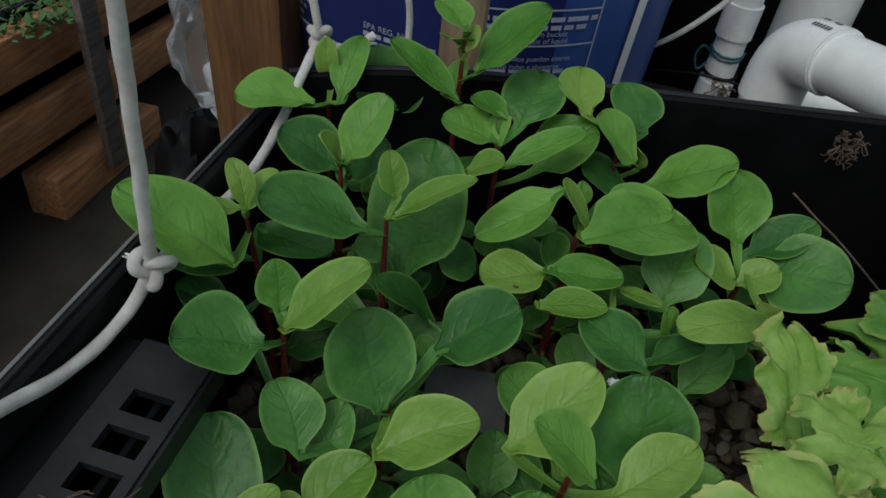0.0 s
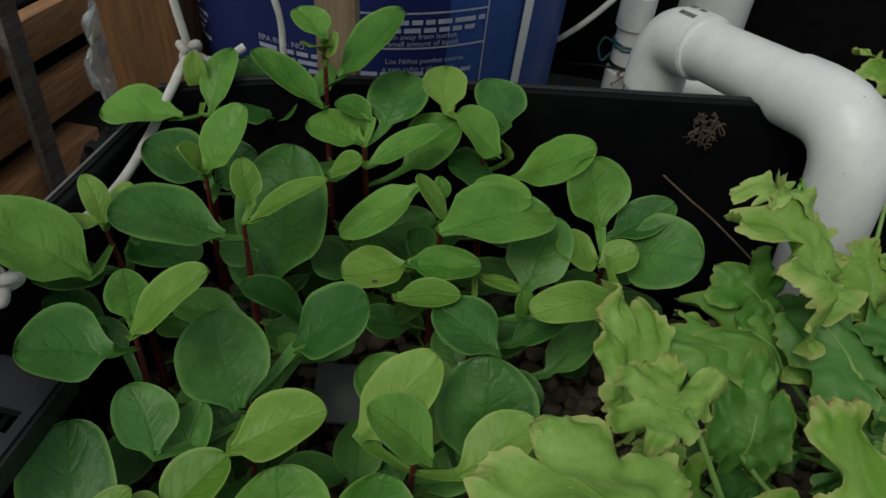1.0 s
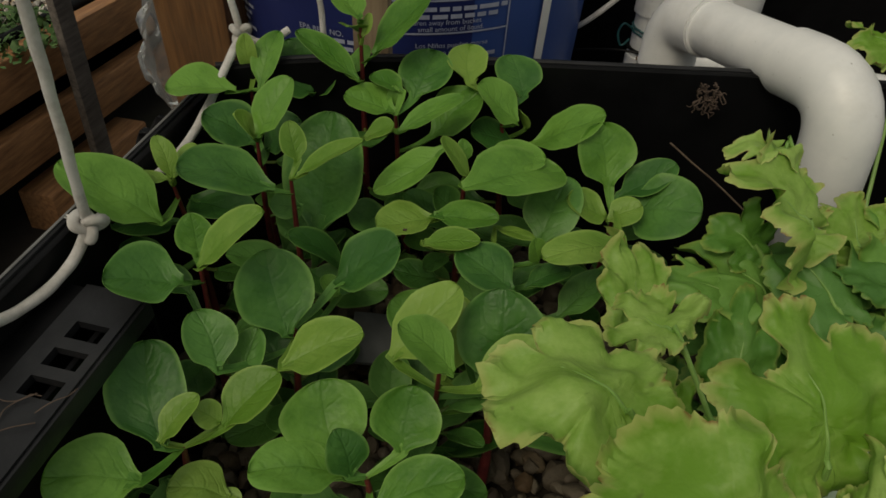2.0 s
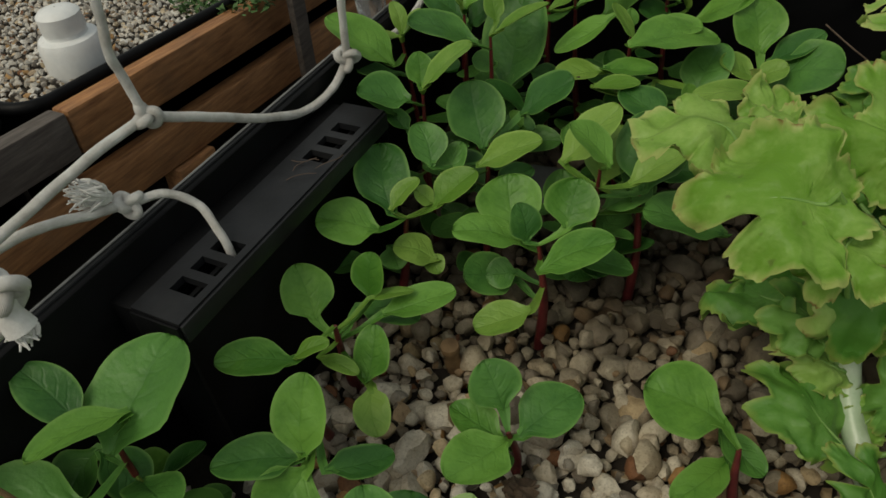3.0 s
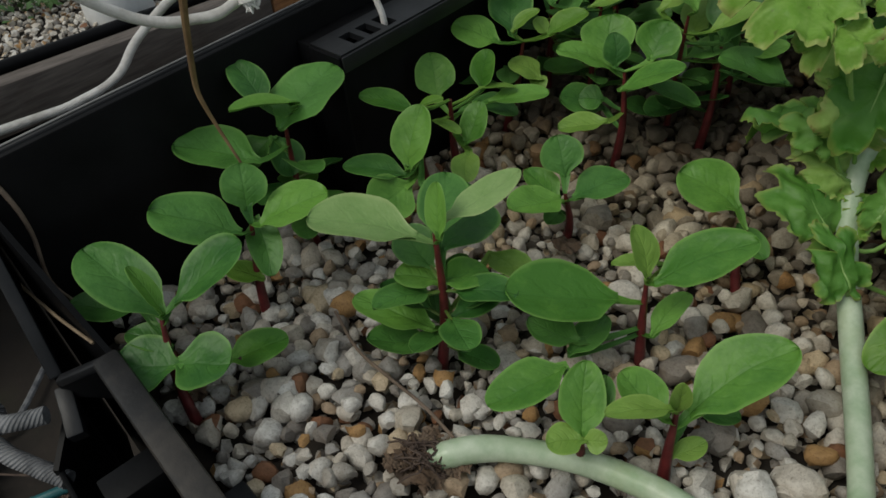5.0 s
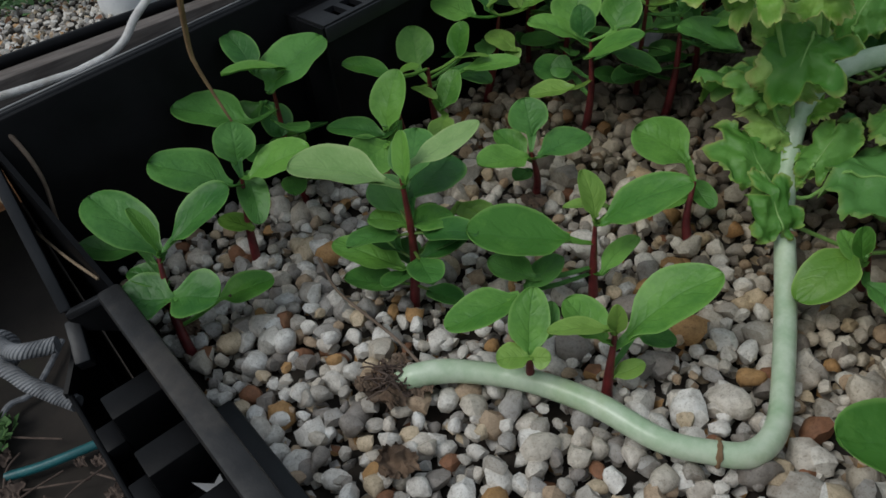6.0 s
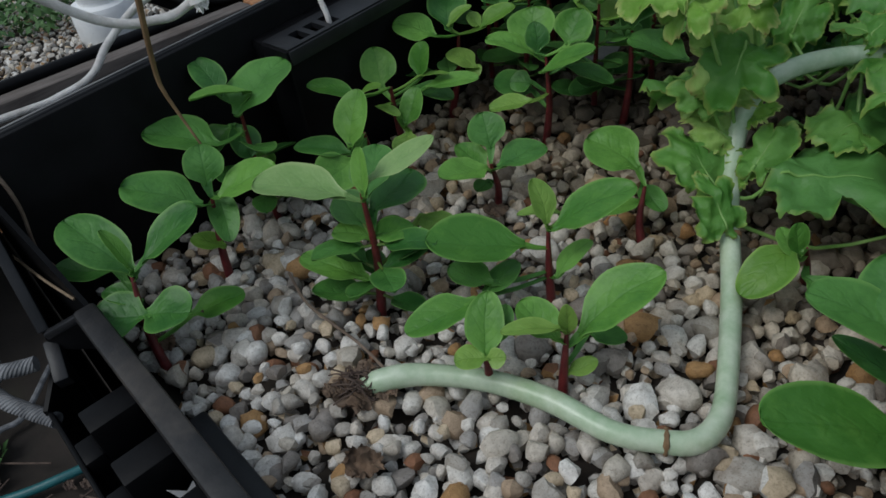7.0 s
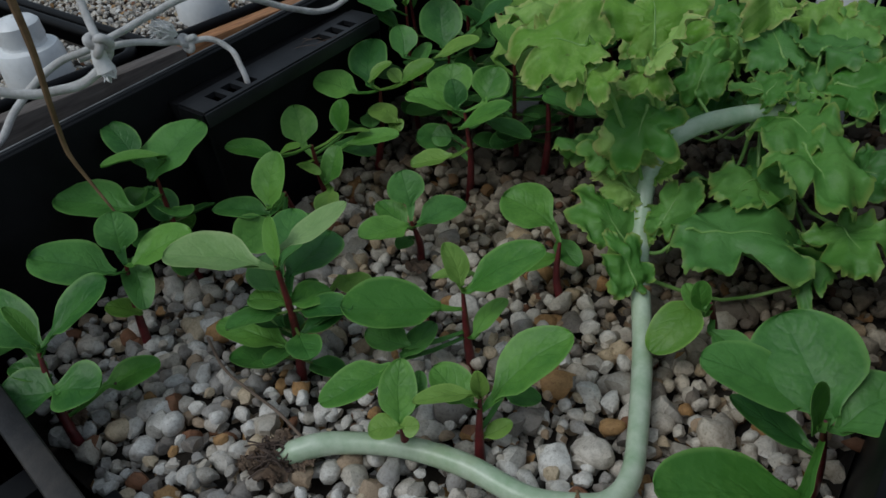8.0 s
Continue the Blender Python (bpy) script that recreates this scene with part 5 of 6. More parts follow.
def lettuce_leaf(B, T, W, roll, tone, curl=0.10):
    """A soft lettuce blade: round lobes parted by bays, a ruffled margin, a pale midrib."""
    rnd = random.Random(let_seed.random())
    B, T, a, s, nn = frame_of(B, T, roll)
    L = (T - B).length
    size = (L + W) / 2
    C = B + (T - B) * 0.44
    seed = Vector((rnd.uniform(0, 90), rnd.uniform(0, 90), 0))
    lobes = [(rnd.uniform(-0.25, 0.25), 0.62, rnd.uniform(0.28, 0.36), rnd.choice((-1, 1)))]
    for side_ in (-1, 1):
        up = lobes[0][3]
        for ang in (0.98, 1.88, 2.62):
            up = -up if rnd.random() < 0.75 else up
            q = rnd.uniform(0.25, 0.33) if ang < 2.5 else rnd.uniform(0.16, 0.24)
            lobes.append((side_ * (ang + rnd.uniform(-0.22, 0.22)), rnd.uniform(0.58, 0.74) if ang < 2.5 else 0.56, q, up))
    core = rnd.uniform(0.44, 0.52)
    fold = rnd.uniform(0.05, 0.10)

    def reach(th):
        r = core
        for at, d, q, up in lobes:
            dth = math.atan2(math.sin(th - at), math.cos(th - at))
            h = q * q - (d * math.sin(dth)) ** 2
            if h > 0 and math.cos(dth) > 0:
                m = d * math.cos(dth) + math.sqrt(h)
                r = max(r, m)
        c, n1 = Vector((math.cos(th), math.sin(th), 0)), 0.0
        n1 += 0.06 * noise.noise(seed + c * 2.4) + 0.034 * noise.noise(seed + c * 6) + (0.026 if tone == 2 else 0.016) * noise.noise(seed + c * 18)
        return r * (1 + n1)

    NR, NS = 11, (176 if tone == 2 else 132)
    rr = [reach(2 * math.pi * j / NS) for j in range(NS)]
    for _ in range(2):
        rr = [(rr[j - 1] + 2 * rr[j] + rr[(j + 1) % NS]) / 4 for j in range(NS)]
    # small scallops parted by narrow nicks
    depth = 0.075 if tone == 2 else 0.05
    for j in range(NS):
        c = Vector((math.cos(2 * math.pi * j / NS), math.sin(2 * math.pi * j / NS), 0.4))
        rr[j] *= 1 - depth * (1 - min(1.0, 4.5 * abs(noise.noise(seed + c * 8.5))))

    def place(rho, j):
        th = 2 * math.pi * j / NS
        r = rho * rr[j % NS]
        cx, sy = r * math.cos(th), r * math.sin(th)
        x, y = cx * L * (0.60 if cx > 0 else 0.46), sy * W * 0.58
        z = curl * L * (1 - r * r) - 0.16 * L * max(0, cx) ** 2 + 0.10 * W * sy * sy
        for at, d, q, up in lobes:
            dd = ((cx - d * math.cos(at)) ** 2 + (sy - d * math.sin(at)) ** 2) / (q * q)
            z += up * fold * size * (math.exp(-0.9 * dd) - 0.25 * math.exp(-0.25 * dd)) * min(1.0, 1.5 * r * r)
        z += 0.13 * size * noise.noise(seed + Vector((1.5 * cx, 1.5 * sy, 3))) + 0.050 * size * noise.noise(seed + Vector((3.6 * cx, 3.6 * sy, 8)))
        z += 0.24 * size * rho ** 3 * noise.noise(seed + Vector((2.8 * cx, 2.8 * sy, 12)))
        z += 0.060 * size * rho ** 5 * noise.noise(seed + Vector((6.5 * cx, 6.5 * sy, 15))) + 0.030 * size * rho ** 6 * noise.noise(seed + Vector((14 * cx, 14 * sy, 18)))
        return C + a * x + s * y + nn * z

    bm = bmesh.new()
    lay = bm.loops.layers.uv.new("blade")
    steps = [(i / NR) ** 0.62 for i in range(NR + 1)]
    layers = []
    for sgn in (1, -1):
        rings = [[bm.verts.new(place(0, 0) + nn * 0.00025 * sgn)]]
        for i in range(1, NR + 1):
            rings.append([bm.verts.new(place(steps[i], j) + nn * 0.00025 * sgn * (0.3 if i == NR else 1)) for j in range(NS)])
        layers.append(rings)

    def face(vs, tags):
        f = bm.faces.new(vs)
        for lp, (i, j) in zip(f.loops, tags):
            lp[lay].uv = (0.5 + 0.5 * steps[i] * math.cos(2 * math.pi * j / NS), 0.5 + 0.5 * steps[i])

    for rings, sgn in zip(layers, (1, -1)):
        for j in range(NS):
            k = (j + 1) % NS
            tri = ([rings[0][0], rings[1][j], rings[1][k]], [(0, j), (1, j), (1, j + 1)])
            face(*(tri if sgn > 0 else (tri[0][::-1], tri[1][::-1])))
            for i in range(1, NR):
                q = ([rings[i][j], rings[i + 1][j], rings[i + 1][k], rings[i][k]], [(i, j), (i + 1, j), (i + 1, j + 1), (i, j + 1)])
                face(*(q if sgn > 0 else (q[0][::-1], q[1][::-1])))
    for j in range(NS):
        k = (j + 1) % NS
        face([layers[0][NR][j], layers[1][NR][j], layers[1][NR][k], layers[0][NR][k]], [(NR, j), (NR, j), (NR, j + 1), (NR, j + 1)])
    o = under(part("leaf", bm, LETTUCE[tone]), lettuce)
    joint = min(STALK_WAY[66:], key=lambda p: (p - B).length)
    mids = [place(k / 4, NS // 2) + nn * 0.0002 for k in (3, 2, 1)] + [place(k / 5, 0) + nn * 0.0001 for k in (0, 1, 2)]
    drop = 0.28 * (joint - mids[0]).length
    root = [joint, joint.lerp(mids[0], 0.5) + Vector((0, 0, -min(drop, max(0.0, 0.5 * (joint.z + mids[0].z) - 0.012))))]
    bm = bmesh.new()
    tube(bm, catmull(root + mids, 3), lambda t: 0.0013 * (1 - 0.92 * t) + 0.0001, 8)
    rib = part("midrib", bm, RIB)
    rib.parent = o
    return o


lettuce_leaf((.123, .214, .075), (.109, .272, .126), .037, 28, 2)
lettuce_leaf((.179, .267, .085), (.123, .263, .108), .038, 0, 1)
lettuce_leaf((.195, .261, .080), (.146, .293, .112), .063, 0, 1)
lettuce_leaf((.166, .217, .065), (.169, .261, .112), .034, 0, 1)
lettuce_leaf((.160, .200, .070), (.115, .202, .095), .039, 0, 2)
lettuce_leaf((.206, .296, .104), (.154, .300, .156), .076, -4, 2)
lettuce_leaf((.191, .334, .138), (.149, .316, .150), .027, 0, 2)
lettuce_leaf((.257, .418, .150), (.216, .444, .170), .034, 0, 2)
lettuce_leaf((.260, .307, .080), (.230, .342, .110), .060, 0, 1)
lettuce_leaf((.163, .155, .060), (.119, .128, .078), .050, 0, 1)
lettuce_leaf((.195, .095, .042), (.201, .144, .072), .032, 0, 1)
lettuce_leaf((.194, .096, .042), (.291, .144, .052), .074, 0, 0)
lettuce_leaf((.218, .209, .088), (.269, .180, .092), .056, 8, 1)
lettuce_leaf((.240, .194, .085), (.292, .133, .080), .059, 0, 1)
lettuce_leaf((.274, .167, .050), (.319, .130, .050), .053, 0, 1)
lettuce_leaf((.237, .254, .090), (.292, .252, .100), .054, 28, 1)
lettuce_leaf((.226, .248, .090), (.175, .307, .110), .047, 0, 0)
lettuce_leaf((.201, .195, .040), (.252, .160, .070), .067, 8, 0)
lettuce_leaf((.288, .131, .020), (.267, .133, .055), .040, -4, 0)
lettuce_leaf((.271, .209, .060), (.309, .200, .070), .040, 40, 0)
lettuce_leaf((.234, .313, .100), (.264, .343, .115), .043, 32, 1)
lettuce_leaf((.181, .288, .100), (.151, .303, .120), .037, -20, 1)
lettuce_leaf((.226, .259, .100), (.251, .307, .110), .057, 0, 0)
lettuce_leaf((.278, .216, .080), (.287, .284, .090), .037, 0, 0)
lettuce_leaf((.242, .179, .055), (.218, .135, .065), .051, 0, 1)
lettuce_leaf((.260, .170, .035), (.243, .120, .045), .042, 0, 0)
lettuce_leaf((.287, .173, .030), (.287, .101, .035), .031, 36, 0)
lettuce_leaf((.188, .223, .050), (.153, .236, .080), .055, 0, 0)
lettuce_leaf((.175, .262, .060), (.144, .267, .075), .036, -16, 0)
lettuce_leaf((.203, .251, .050), (.174, .261, .070), .038, -16, 0)
lettuce_leaf((.244, .332, .070), (.213, .329, .090), .039, -36, 0)
lettuce_leaf((.254, .283, .060), (.225, .294, .080), .039, -28, 0)
lettuce_leaf((.158, .222, .050), (.130, .231, .070), .041, 0, 0)
lettuce_leaf((.221, .231, .060), (.204, .254, .090), .043, -8, 0)
lettuce_leaf((.247, .248, .070), (.225, .270, .100), .045, -4, 0)
lettuce_leaf((.237, .290, .080), (.183, .266, .100), .045, 0, 1)
lettuce_leaf((.130, .128, .150), (.061, .152, .161), .062, 6, 2)
lettuce_leaf((.164, .108, .161), (.096, .087, .163), .064, -26, 2)
lettuce_leaf((.156, .106, .160), (.147, .072, .146), .036, 0, 2)
lettuce_leaf((.139, .196, .125), (.104, .219, .128), .042, 0, 2)
lettuce_leaf((.174, .125, .140), (.146, .172, .190), .062, 0, 2)
lettuce_leaf((.176, .122, .145), (.194, .118, .185), .050, 20, 2)
lettuce_leaf((.165, .130, .150), (.188, .108, .146), .036, 40, 2)
lettuce_leaf((.160, .120, .086), (.105, .150, .064), .048, 0, 1)
lettuce_leaf((.170, .142, .124), (.174, .097, .093), .052, 0, 1)
lettuce_leaf((.176, .116, .075), (.148, .142, .135), .048, 0, 2)
lettuce_leaf((.166, .112, .070), (.136, .130, .098), .040, 0, 1)
lettuce_leaf((.188, .086, .032), (.139, .109, .068), .042, 0, 1)
lettuce_leaf((.206, .062, .024), (.174, .080, .062), .032, 0, 1)
lettuce_leaf((.226, .299, .095), (.219, .334, .125), .047, 0, 2)
lettuce_leaf((.247, .284, .090), (.237, .315, .120), .042, 0, 1)
# small clasping leaves up the stalk
clasp = random.Random(17)
for k in (74, 77, 79, 82, 107, 110, 112, 114, 116, 118, 120):
    c = STALK_WAY[k]
    az = clasp.uniform(2.3, 3.7) if k < 92 else clasp.uniform(0, 6.28)
    if k < 92 and k % 4 == 2:
        az = clasp.uniform(-0.4, 1.2)
    out = Vector((math.cos(az), math.sin(az), clasp.uniform(0.25, 0.75))).normalized()
    size_ = clasp.uniform(0.026, 0.040) * (0.75 if k < 78 else 1.0)
    lettuce_leaf(c - out * 0.003, c + out * size_, size_ * clasp.uniform(0.7, 0.95), clasp.uniform(-35, 35), clasp.choice((1, 1, 2)))


# ---------------------------------------------------------------- things on the side totes
def capped_bottle(x, y, z, k):
    """A squat white bottle with a round screw cap."""
    e = thing("capped_bottle", (x, y, z), "translucent white bottle with a round cap standing in the gravel", "bottle", "bottles in the gravel")
    b = lathe(bmesh.new(), [(r * k, h * k + z) for r, h in ((0.001, -0.004), (0.033, -0.004), (0.035, 0.002), (0.034, 0.034), (0.031, 0.040), (0.0225, 0.042), (0.0215, 0.048), (0.001, 0.048))], 36, centre=(x, y))
    under(part("body", b, PVC), e)
    b = lathe(bmesh.new(), [(r * k, h * k + z) for r, h in ((0.001, 0.046), (0.0225, 0.046), (0.0235, 0.050), (0.0230, 0.065), (0.019, 0.069), (0.010, 0.0715), (0.001, 0.072))], 36, centre=(x, y))
    under(part("cap", b, PVC, label="rounded white cap"), e)


capped_bottle(-0.850, 0.178, -0.124, 1.45)
capped_bottle(-0.840, 0.492, -0.142, 1.35)


def sprigs(name, cx, cy, z, n, spread, seed, label):
    """A patch of small weeds: many little curved leaves."""
    r = random.Random(seed)
    bm = bmesh.new()
    for k in range(n):
        a, q = r.uniform(0, 6.28), spread * math.sqrt(r.random())
        p = Vector((cx + q * math.cos(a), cy + q * math.sin(a), z + r.uniform(0, 0.020)))
        w = Vector((r.uniform(-1, 1), r.uniform(-1, 1), r.uniform(0.2, 1.1))).normalized()
        sd = w.cross(Vector((0, 0, 1))).normalized()
        ln, wd = r.uniform(0.010, 0.024), r.uniform(0.0035, 0.0075)
        vs = [bm.verts.new(p), bm.verts.new(p + w * ln * 0.5 + sd * wd), bm.verts.new(p + w * ln - Vector((0, 0, 0.002))), bm.verts.new(p + w * ln * 0.5 - sd * wd), bm.verts.new(p + w * ln * 0.5 + Vector((0, 0, 0.001)))]
        for i, j in ((0, 1), (1, 2), (2, 3), (3, 0)):
            bm.faces.new((vs[i], vs[j], vs[4]))
    return tagged(part(name, bm, MOSS), label, "weeds", kind="stuff")


litter_spots = []
sprigs("weeds", -1.02, 0.11, -0.110, 520, 0.11, 1, "small green weeds growing in the gravel tote")
sprigs("weeds", -0.97, -0.08, -0.100, 260, 0.06, 2, "small green weeds growing in the gravel tote")
sprigs("weeds", -0.80, 0.80, -0.160, 520, 0.10, 3, "small green weeds growing in the gravel tote")
sprigs("weeds", -0.52, -0.36, -0.415, 320, 0.05, 4, "low green weeds on the ground")
strand_thing("ground_cable", [(-0.465, -0.40, -0.405), (-0.508, -0.337, -0.402), (-0.545, -0.300, -0.402), (-0.545, -0.265, -0.405), (-0.60, -0.20, -0.405)], 0.004, GREYROPE, "pale grey cable looping on the ground", "cable")
r = random.Random(77)
for k, (x, y) in enumerate(((-0.45, -0.34), (-0.385, -0.312), (-0.34, -0.262), (-0.36, -0.30), (-0.31, -0.28), (-0.40, -0.345), (-0.30, -0.33), (-0.47, -0.30))):
    a, ln = r.uniform(0, 3.1), r.uniform(0.02, 0.05)
    dx, dy = ln * math.cos(a), ln * math.sin(a)
    strand_thing("dry_twig", [(x - dx, y - dy, -0.408), (x, y, -0.400), (x + dx * 0.7, y + dy * 1.1, -0.406)], 0.0013, DRYDARK, "thin dark dry twig on the ground", "twig")
for k in range(14):
    litter_spots.append((r.uniform(-0.50, -0.26), r.uniform(-0.36, -0.24), r.uniform(0.008, 0.020)))
for k, (x, y, z, w, h) in enumerate(((-0.290, -0.262, -0.40, 0.030, 0.035), (0.014, -0.238, 0.006, 0.010, 0.014), (0.050, -0.242, 0.006, 0.012, 0.012))):
    e = thing("plastic_scrap", (x, y, z - 0.003), "small torn scrap of white plastic", "scrap")
    bm = bmesh.new()
    vs = [bm.verts.new(Vector((x, y, z)) + Vector((w * a, h * c, 0.006 * math.sin(5 * a + 3 * c + k)))) for a, c in ((0, 0), (1, 0.2), (1.2, 0.8), (0.6, 1), (0.1, 0.7))]
    bm.faces.new(vs)
    bmesh.ops.solidify(bm, geom=bm.faces[:], thickness=0.0006)
    under(part("film", bm, PAPER), e)


# dead leaf bits
def litter(name, c, size, seed, label, mat=LITTER):
    r = random.Random(seed)
    e = thing(name, c, label, "dead leaf")
    so = Vector((seed * 3.1, 0, 0))

    def point(u, v):
        t, q = 2 * u - 1, 2 * v - 1
        k = 1 / max(0.4, math.hypot(t, q) / max(abs(t), abs(q), 1e-6))
        rad = k * (1 + 0.5 * noise.noise(so + Vector((t * 1.6, q * 1.6, 0))) + 0.25 * noise.noise(so + Vector((t * 5, q * 5, 2))))
        z = 0.5 * size * noise.noise(so + Vector((t * 1.5, q * 1.5, 4))) + 0.22 * size * noise.noise(so + Vector((t * 4, q * 4, 6)))
        return Vector(c) + Vector((t * size * rad, q * size * 0.75 * rad, 0.006 + max(z, -0.004))), Vector((0, 0, 1))

    under(part("blade", sheet(point, 22, 18, 0.0002), mat), e)


litter("dead_leaf", (0.118, -0.168, 0.001), 0.013, 1, "crumpled brown dead leaf on the pebbles")
litter("dead_leaf", (0.085, -0.142, 0.003), 0.013, 2, "shredded brown litter at the stalk's root")
litter("dead_leaf", (0.076, -0.135, 0.002), 0.010, 3, "shredded brown litter at the stalk's root")
r = random.Random(31)
for k in range(16):
    litter("dead_leaf", (r.uniform(0.070, 0.100), r.uniform(-0.150, -0.120), r.uniform(0.0, 0.006)), r.uniform(0.003, 0.006), 40 + k, "dark brown shred of dead leaf at the stalk's root")
litter("dead_leaf", (0.048, 0.034, 0.000), 0.009, 5, "small rusty dead leaf by a seedling")
litter("dead_leaf", (-0.045, -0.185, 0.001), 0.009, 6, "pale dry leaf scrap by the tote wall")
# added patches: dark for a leaf hole and spot, white for chewed edges
for k, (x, y, z, q, mat) in enumerate(((0.0009, 0.259, 0.102, 0.0011, DRYDARK), (-0.0279, -0.1599, 0.0185, 0.0012, DRYDARK), (0.048, 0.2275, 0.0955, 0.0028, PAPER), (0.0585, 0.2225, 0.1075, 0.0028, PAPER))):
    litter("leaf_mark", (x, y, z), q, 120 + k, "tiny added patch marking a seedling leaf's spots, hole and chewed edge", mat)
for k, (x, y, q) in enumerate(litter_spots):
    litter("dead_leaf", (x, y, -0.412), q, 80 + k, "dark rotting leaf on the ground", DRYDARK)
ledge_roots = thing("dry_root", (-0.106, 0.115, 0.1132), "thin dry roots caught in the ledge slots", "root")
bm = bmesh.new()
r = random.Random(19)
for k in range(4):
    pts = [Vector((r.uniform(-0.116, -0.096), r.uniform(0.104, 0.124), 0.1142))]
    a = r.uniform(0, 6.28)
    for s in range(4):
        a += r.uniform(-0.8, 0.8)
        pts.append(pts[-1] + Vector((0.0042 * math.cos(a), 0.0042 * math.sin(a), r.uniform(-0.0005, 0.0012))))
    tube(bm, catmull(pts, 3), 0.00026, 5)
tagged(under(part("tangle", bm, DRYDARK), ledge_roots), kind="stuff")
fib = thing("root_fibres", (0.082, -0.140, 0.0), "tangle of dry root fibres at the stalk's end", "root")
bm = bmesh.new()
r = random.Random(12)
for k in range(60):
    pts = [Vector((0.090 + r.uniform(-0.006, 0.004), -0.134 + r.uniform(-0.006, 0.006), 0.010 + r.uniform(-0.006, 0.005)))]
    for s in range(4):
        pts.append(pts[-1] + Vector((r.uniform(-0.008, 0.003), r.uniform(-0.006, 0.004), r.uniform(-0.004, 0.003))))
    tube(bm, catmull(pts, 3), 0.00055, 5)
under(part("tangle", bm, DRYDARK), fib)
broken = thing("pot_shard", (-0.012, 0.268, 0.02), "dull grey plastic shard between the stems", "shard")
bm = bmesh.new()
box(bm, (-0.034, 0.248, 0.004), (0.010, 0.282, 0.008), 0.001, Matrix.Translation((-0.012, 0.262, 0.012)) @ Euler((radians(14), radians(4), radians(12))).to_matrix().to_4x4() @ Matrix.Translation((0.012, -0.262, -0.006)))
under(part("shard", bm, plain("dull_grey_plastic", (0.09, 0.10, 0.10), (0.16, 0.17, 0.17), 40, 0.6)), broken)

# ---------------------------------------------------------------- pebbles
bm = bmesh.new()
bmesh.ops.create_icosphere(bm, subdivisions=2, radius=1.0)
bm.verts.ensure_lookup_table()
ICO = np.array([v.co[:] for v in bm.verts])
ICOF = np.array([[v.index for v in f.verts] for f in bm.faces])
bm.free()
bm = bmesh.new()
bmesh.ops.create_icosphere(bm, subdivisions=1, radius=1.0)
ICO1 = np.array([v.co[:] for v in bm.verts])
ICO1F = np.array([[v.index for v in f.verts] for f in bm.faces])
bm.free()


def pebble_shape(base, seed):
    """A worn, faceted pebble of about unit size."""
    g = np.random.RandomState(seed)
    v = base * np.array([1.0, g.uniform(0.66, 0.92), g.uniform(0.55, 0.80)])
    for k in range(8):
        d = g.normal(size=3)
        d /= np.linalg.norm(d)
        lim = g.uniform(0.40, 0.78)
        over = np.maximum(v @ d - lim, 0)
        v = v - np.outer(over, d)
    return v * (1 + 0.05 * g.normal(size=(len(v), 1)))


def rot(g):
    a, b_, c = g.uniform(0, 6.28), g.normal() * 0.35, g.normal() * 0.35
    return np.array(Euler((b_, c, a)).to_matrix())


def pebble_sheet(name, pts, sizes, shapes, faces, mat, seed, parent=None):
    g = np.random.RandomState(seed)
    V, Fc = [], []
    n = len(shapes[0])
    for k, (p, s) in enumerate(zip(pts, sizes)):
        V.append(shapes[g.randint(len(shapes))] @ rot(g).T * s + p)
        Fc.append(faces + k * n)
    V, Fc = np.concatenate(V), np.concatenate(Fc)
    me = bpy.data.meshes.new(name)
    me.from_pydata(V.tolist(), [], Fc.tolist())
    me.polygons.foreach_set("use_smooth", [True] * len(me.polygons))
    me.set_sharp_from_angle(angle=radians(38))
    me.materials.append(mat)
    ob = new(name, me)
    if parent:
        ob.parent = parent
    return ob


def scatter(x0, x1, y0, y1, step, seed, z0, dz):
    g = np.random.RandomState(seed)
    out = []
    row = 0
    y = y0
    while y < y1:
        x = x0 + (row % 2) * step / 2
        while x < x1:
            out.append((x + g.normal() * step * 0.22, y + g.normal() * step * 0.22, z0 + g.uniform(-dz, dz)))
            x += step
        y += step * 0.87
        row += 1
    return np.array(out), g


bed = thing("pebble_bed", (0.1, 0.1, -0.02), "damp bed of pale and rusty river pebbles in the tote", "pebbles", kind="structure")
bm = bmesh.new()
box(bm, (LX + 0.006, FY + 0.006, -0.124), (RX - 0.006, 0.333, -0.0145), 0.0)
under(part("substrate", bm, SOIL), bed)
SH1 = [pebble_shape(ICO1, 40 + k) for k in range(14)]
SH2 = [pebble_shape(ICO, 70 + k) for k in range(14)]


def inside(p):
    if p[0] < -0.092 and -0.030 < p[1] < 0.197:
        return False
    if p[1] > 0.330 + 0.3 * (p[0] + 0.145) or p[1] > 0.388 + 0.19 * (p[0] - 0.046):
        return False
    return p[1] > -0.196 - 0.114 * (p[0] + 0.058)


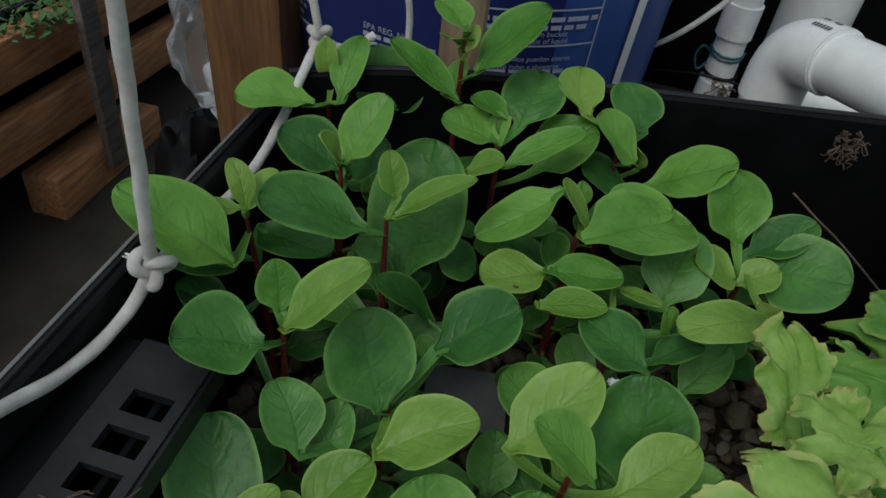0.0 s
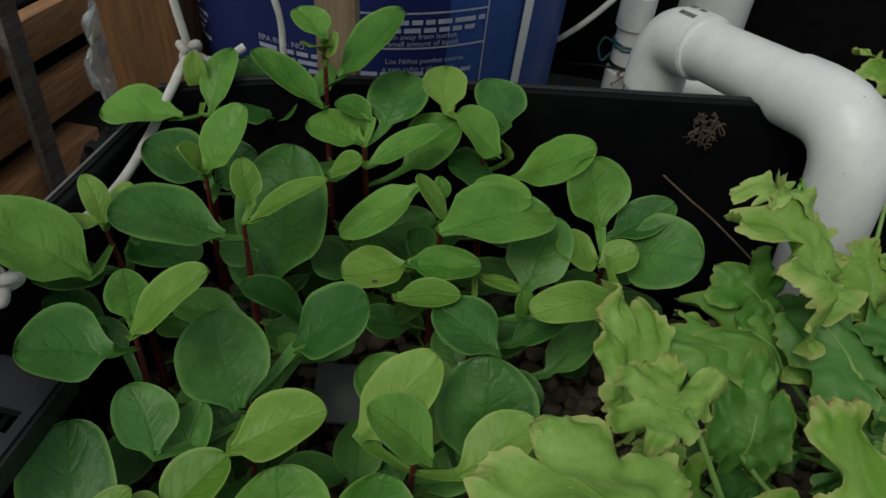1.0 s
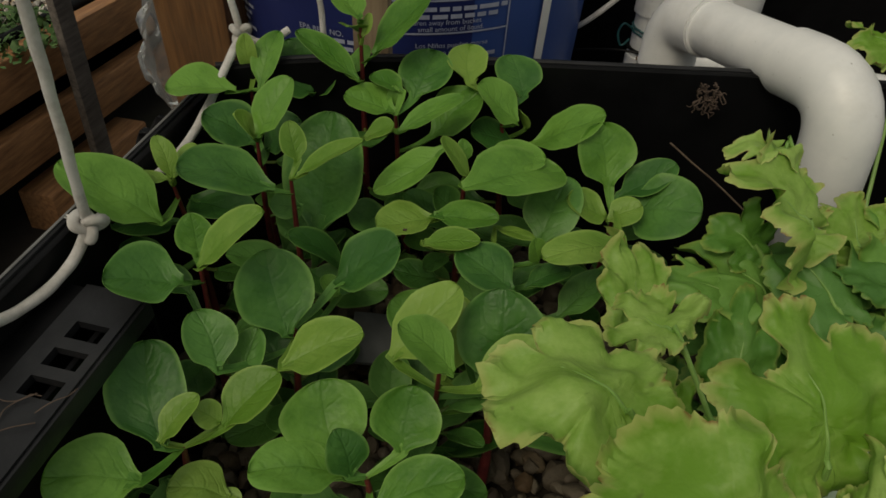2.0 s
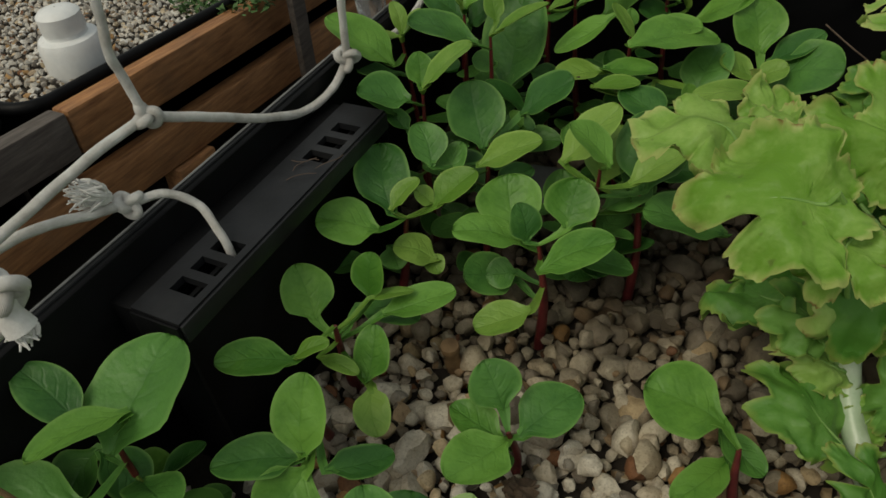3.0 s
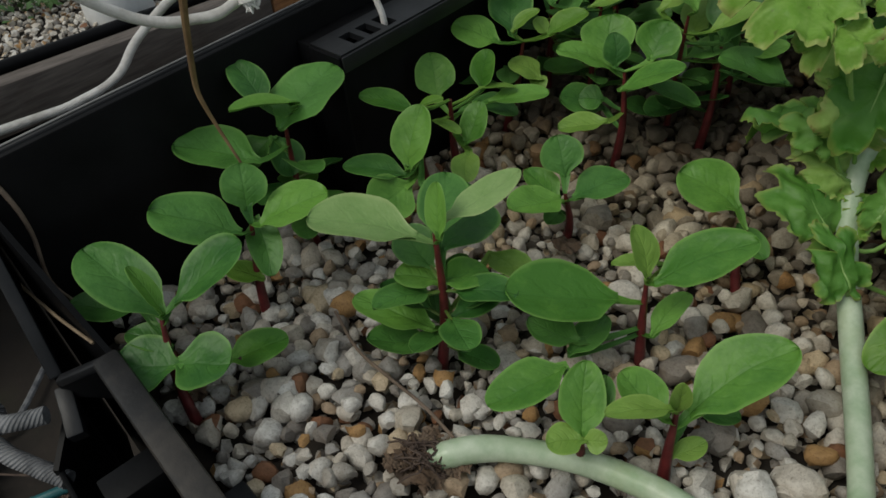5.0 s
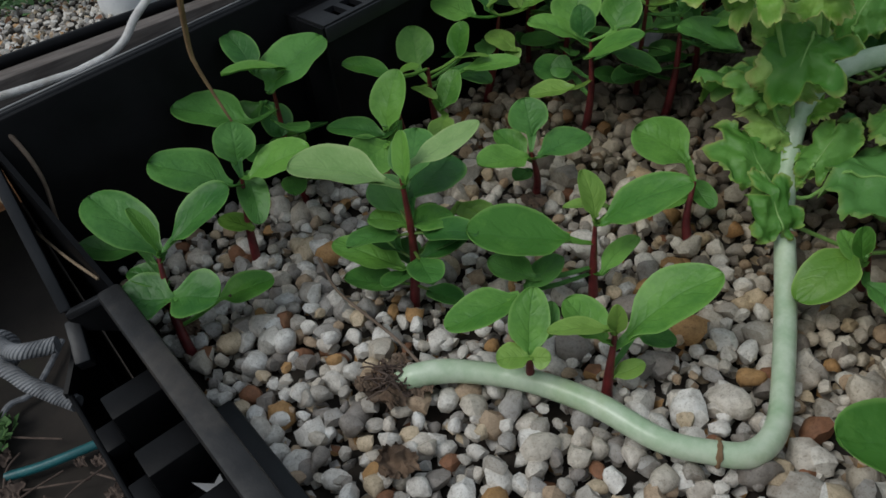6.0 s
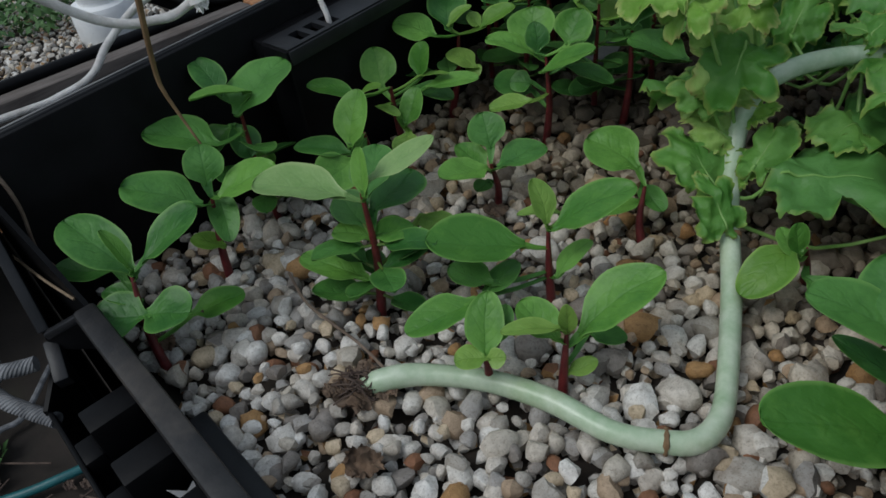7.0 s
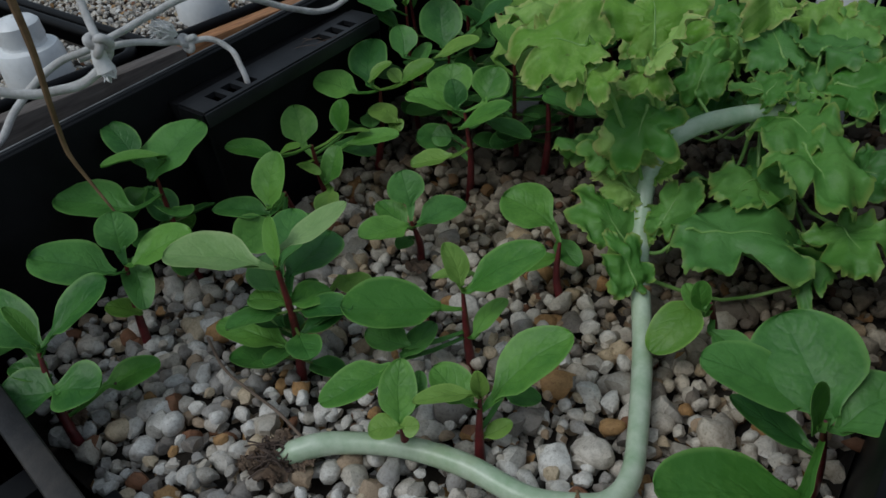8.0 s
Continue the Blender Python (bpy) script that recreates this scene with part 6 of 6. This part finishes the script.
low, g = scatter(LX + 0.012, RX - 0.01, FY - 0.03, BY - 0.012, 0.0092, 3, -0.0128, 0.002)
low = np.array([p for p in low if inside(p)])
tops, g = scatter(LX + 0.012, RX - 0.01, FY - 0.03, BY - 0.012, 0.0106, 9, -0.0030, 0.0040)
tops = np.array([p for p in tops if inside(p)])
size = np.clip(np.exp(g.normal(np.log(0.0068), 0.34, len(tops))), 0.0036, 0.0140)
near = np.array([0.0 < p[0] < 0.235 and -0.205 < p[1] < -0.098 for p in tops])
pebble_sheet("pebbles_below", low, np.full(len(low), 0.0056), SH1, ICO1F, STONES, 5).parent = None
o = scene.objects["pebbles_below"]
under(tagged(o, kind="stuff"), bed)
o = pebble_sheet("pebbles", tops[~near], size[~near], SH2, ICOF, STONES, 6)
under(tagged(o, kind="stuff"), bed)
shape_mesh = []
for k in range(56):
    sz = 0.0046 * 1.32 ** (k % 4) * (1 + 0.05 * (k % 3))
    me = bpy.data.meshes.new("pebble")
    me.from_pydata((SH2[k // 4] * sz).tolist(), [], ICOF.tolist())
    me.polygons.foreach_set("use_smooth", [True] * len(me.polygons))
    me.set_sharp_from_angle(angle=radians(38))
    me.materials.append(STONE)
    shape_mesh.append((sz, me))
inv = Matrix.Translation(bed.location).inverted()
for k, (p, s) in enumerate(list(zip(tops[near], size[near]))[:300]):
    fits = sorted(shape_mesh, key=lambda q: abs(q[0] - s))[:14]
    o = new("pebble", fits[g.randint(14)][1])
    o.parent = bed
    o.matrix_parent_inverse = inv
    o.location = p
    o.rotation_euler = (g.normal() * 0.35, g.normal() * 0.35, g.uniform(0, 6.28))
rest = list(zip(tops[near], size[near]))[300:]
if rest:
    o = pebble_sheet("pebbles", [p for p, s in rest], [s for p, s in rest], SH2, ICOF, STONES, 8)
    under(tagged(o, kind="stuff"), bed)

for k, (y0, y1) in enumerate(((-0.49, 0.175), (0.235, 0.87))):
    pts, g = scatter(-1.06, -0.572, y0, y1, 0.0096, 20 + k, -0.006, 0.0025)
    pts = np.array([LEAN @ Vector(p) for p in pts])
    sz = g.uniform(0.0055, 0.0088, len(pts))
    o = pebble_sheet("side_gravel", pts, sz, SH1, ICO1F, SIDE_STONES, 30 + k)
    tagged(o, "pale gravel filling the black side tote", "gravel", kind="stuff")
    bm = bmesh.new()
    box(bm, (-1.09, y0 - 0.01, -0.128), (-0.562, y1 + 0.01, -0.011), 0.0, LEAN)
    tagged(part("gravel_fill", bm, SOIL), "dark grit under the side gravel", "gravel", kind="stuff")
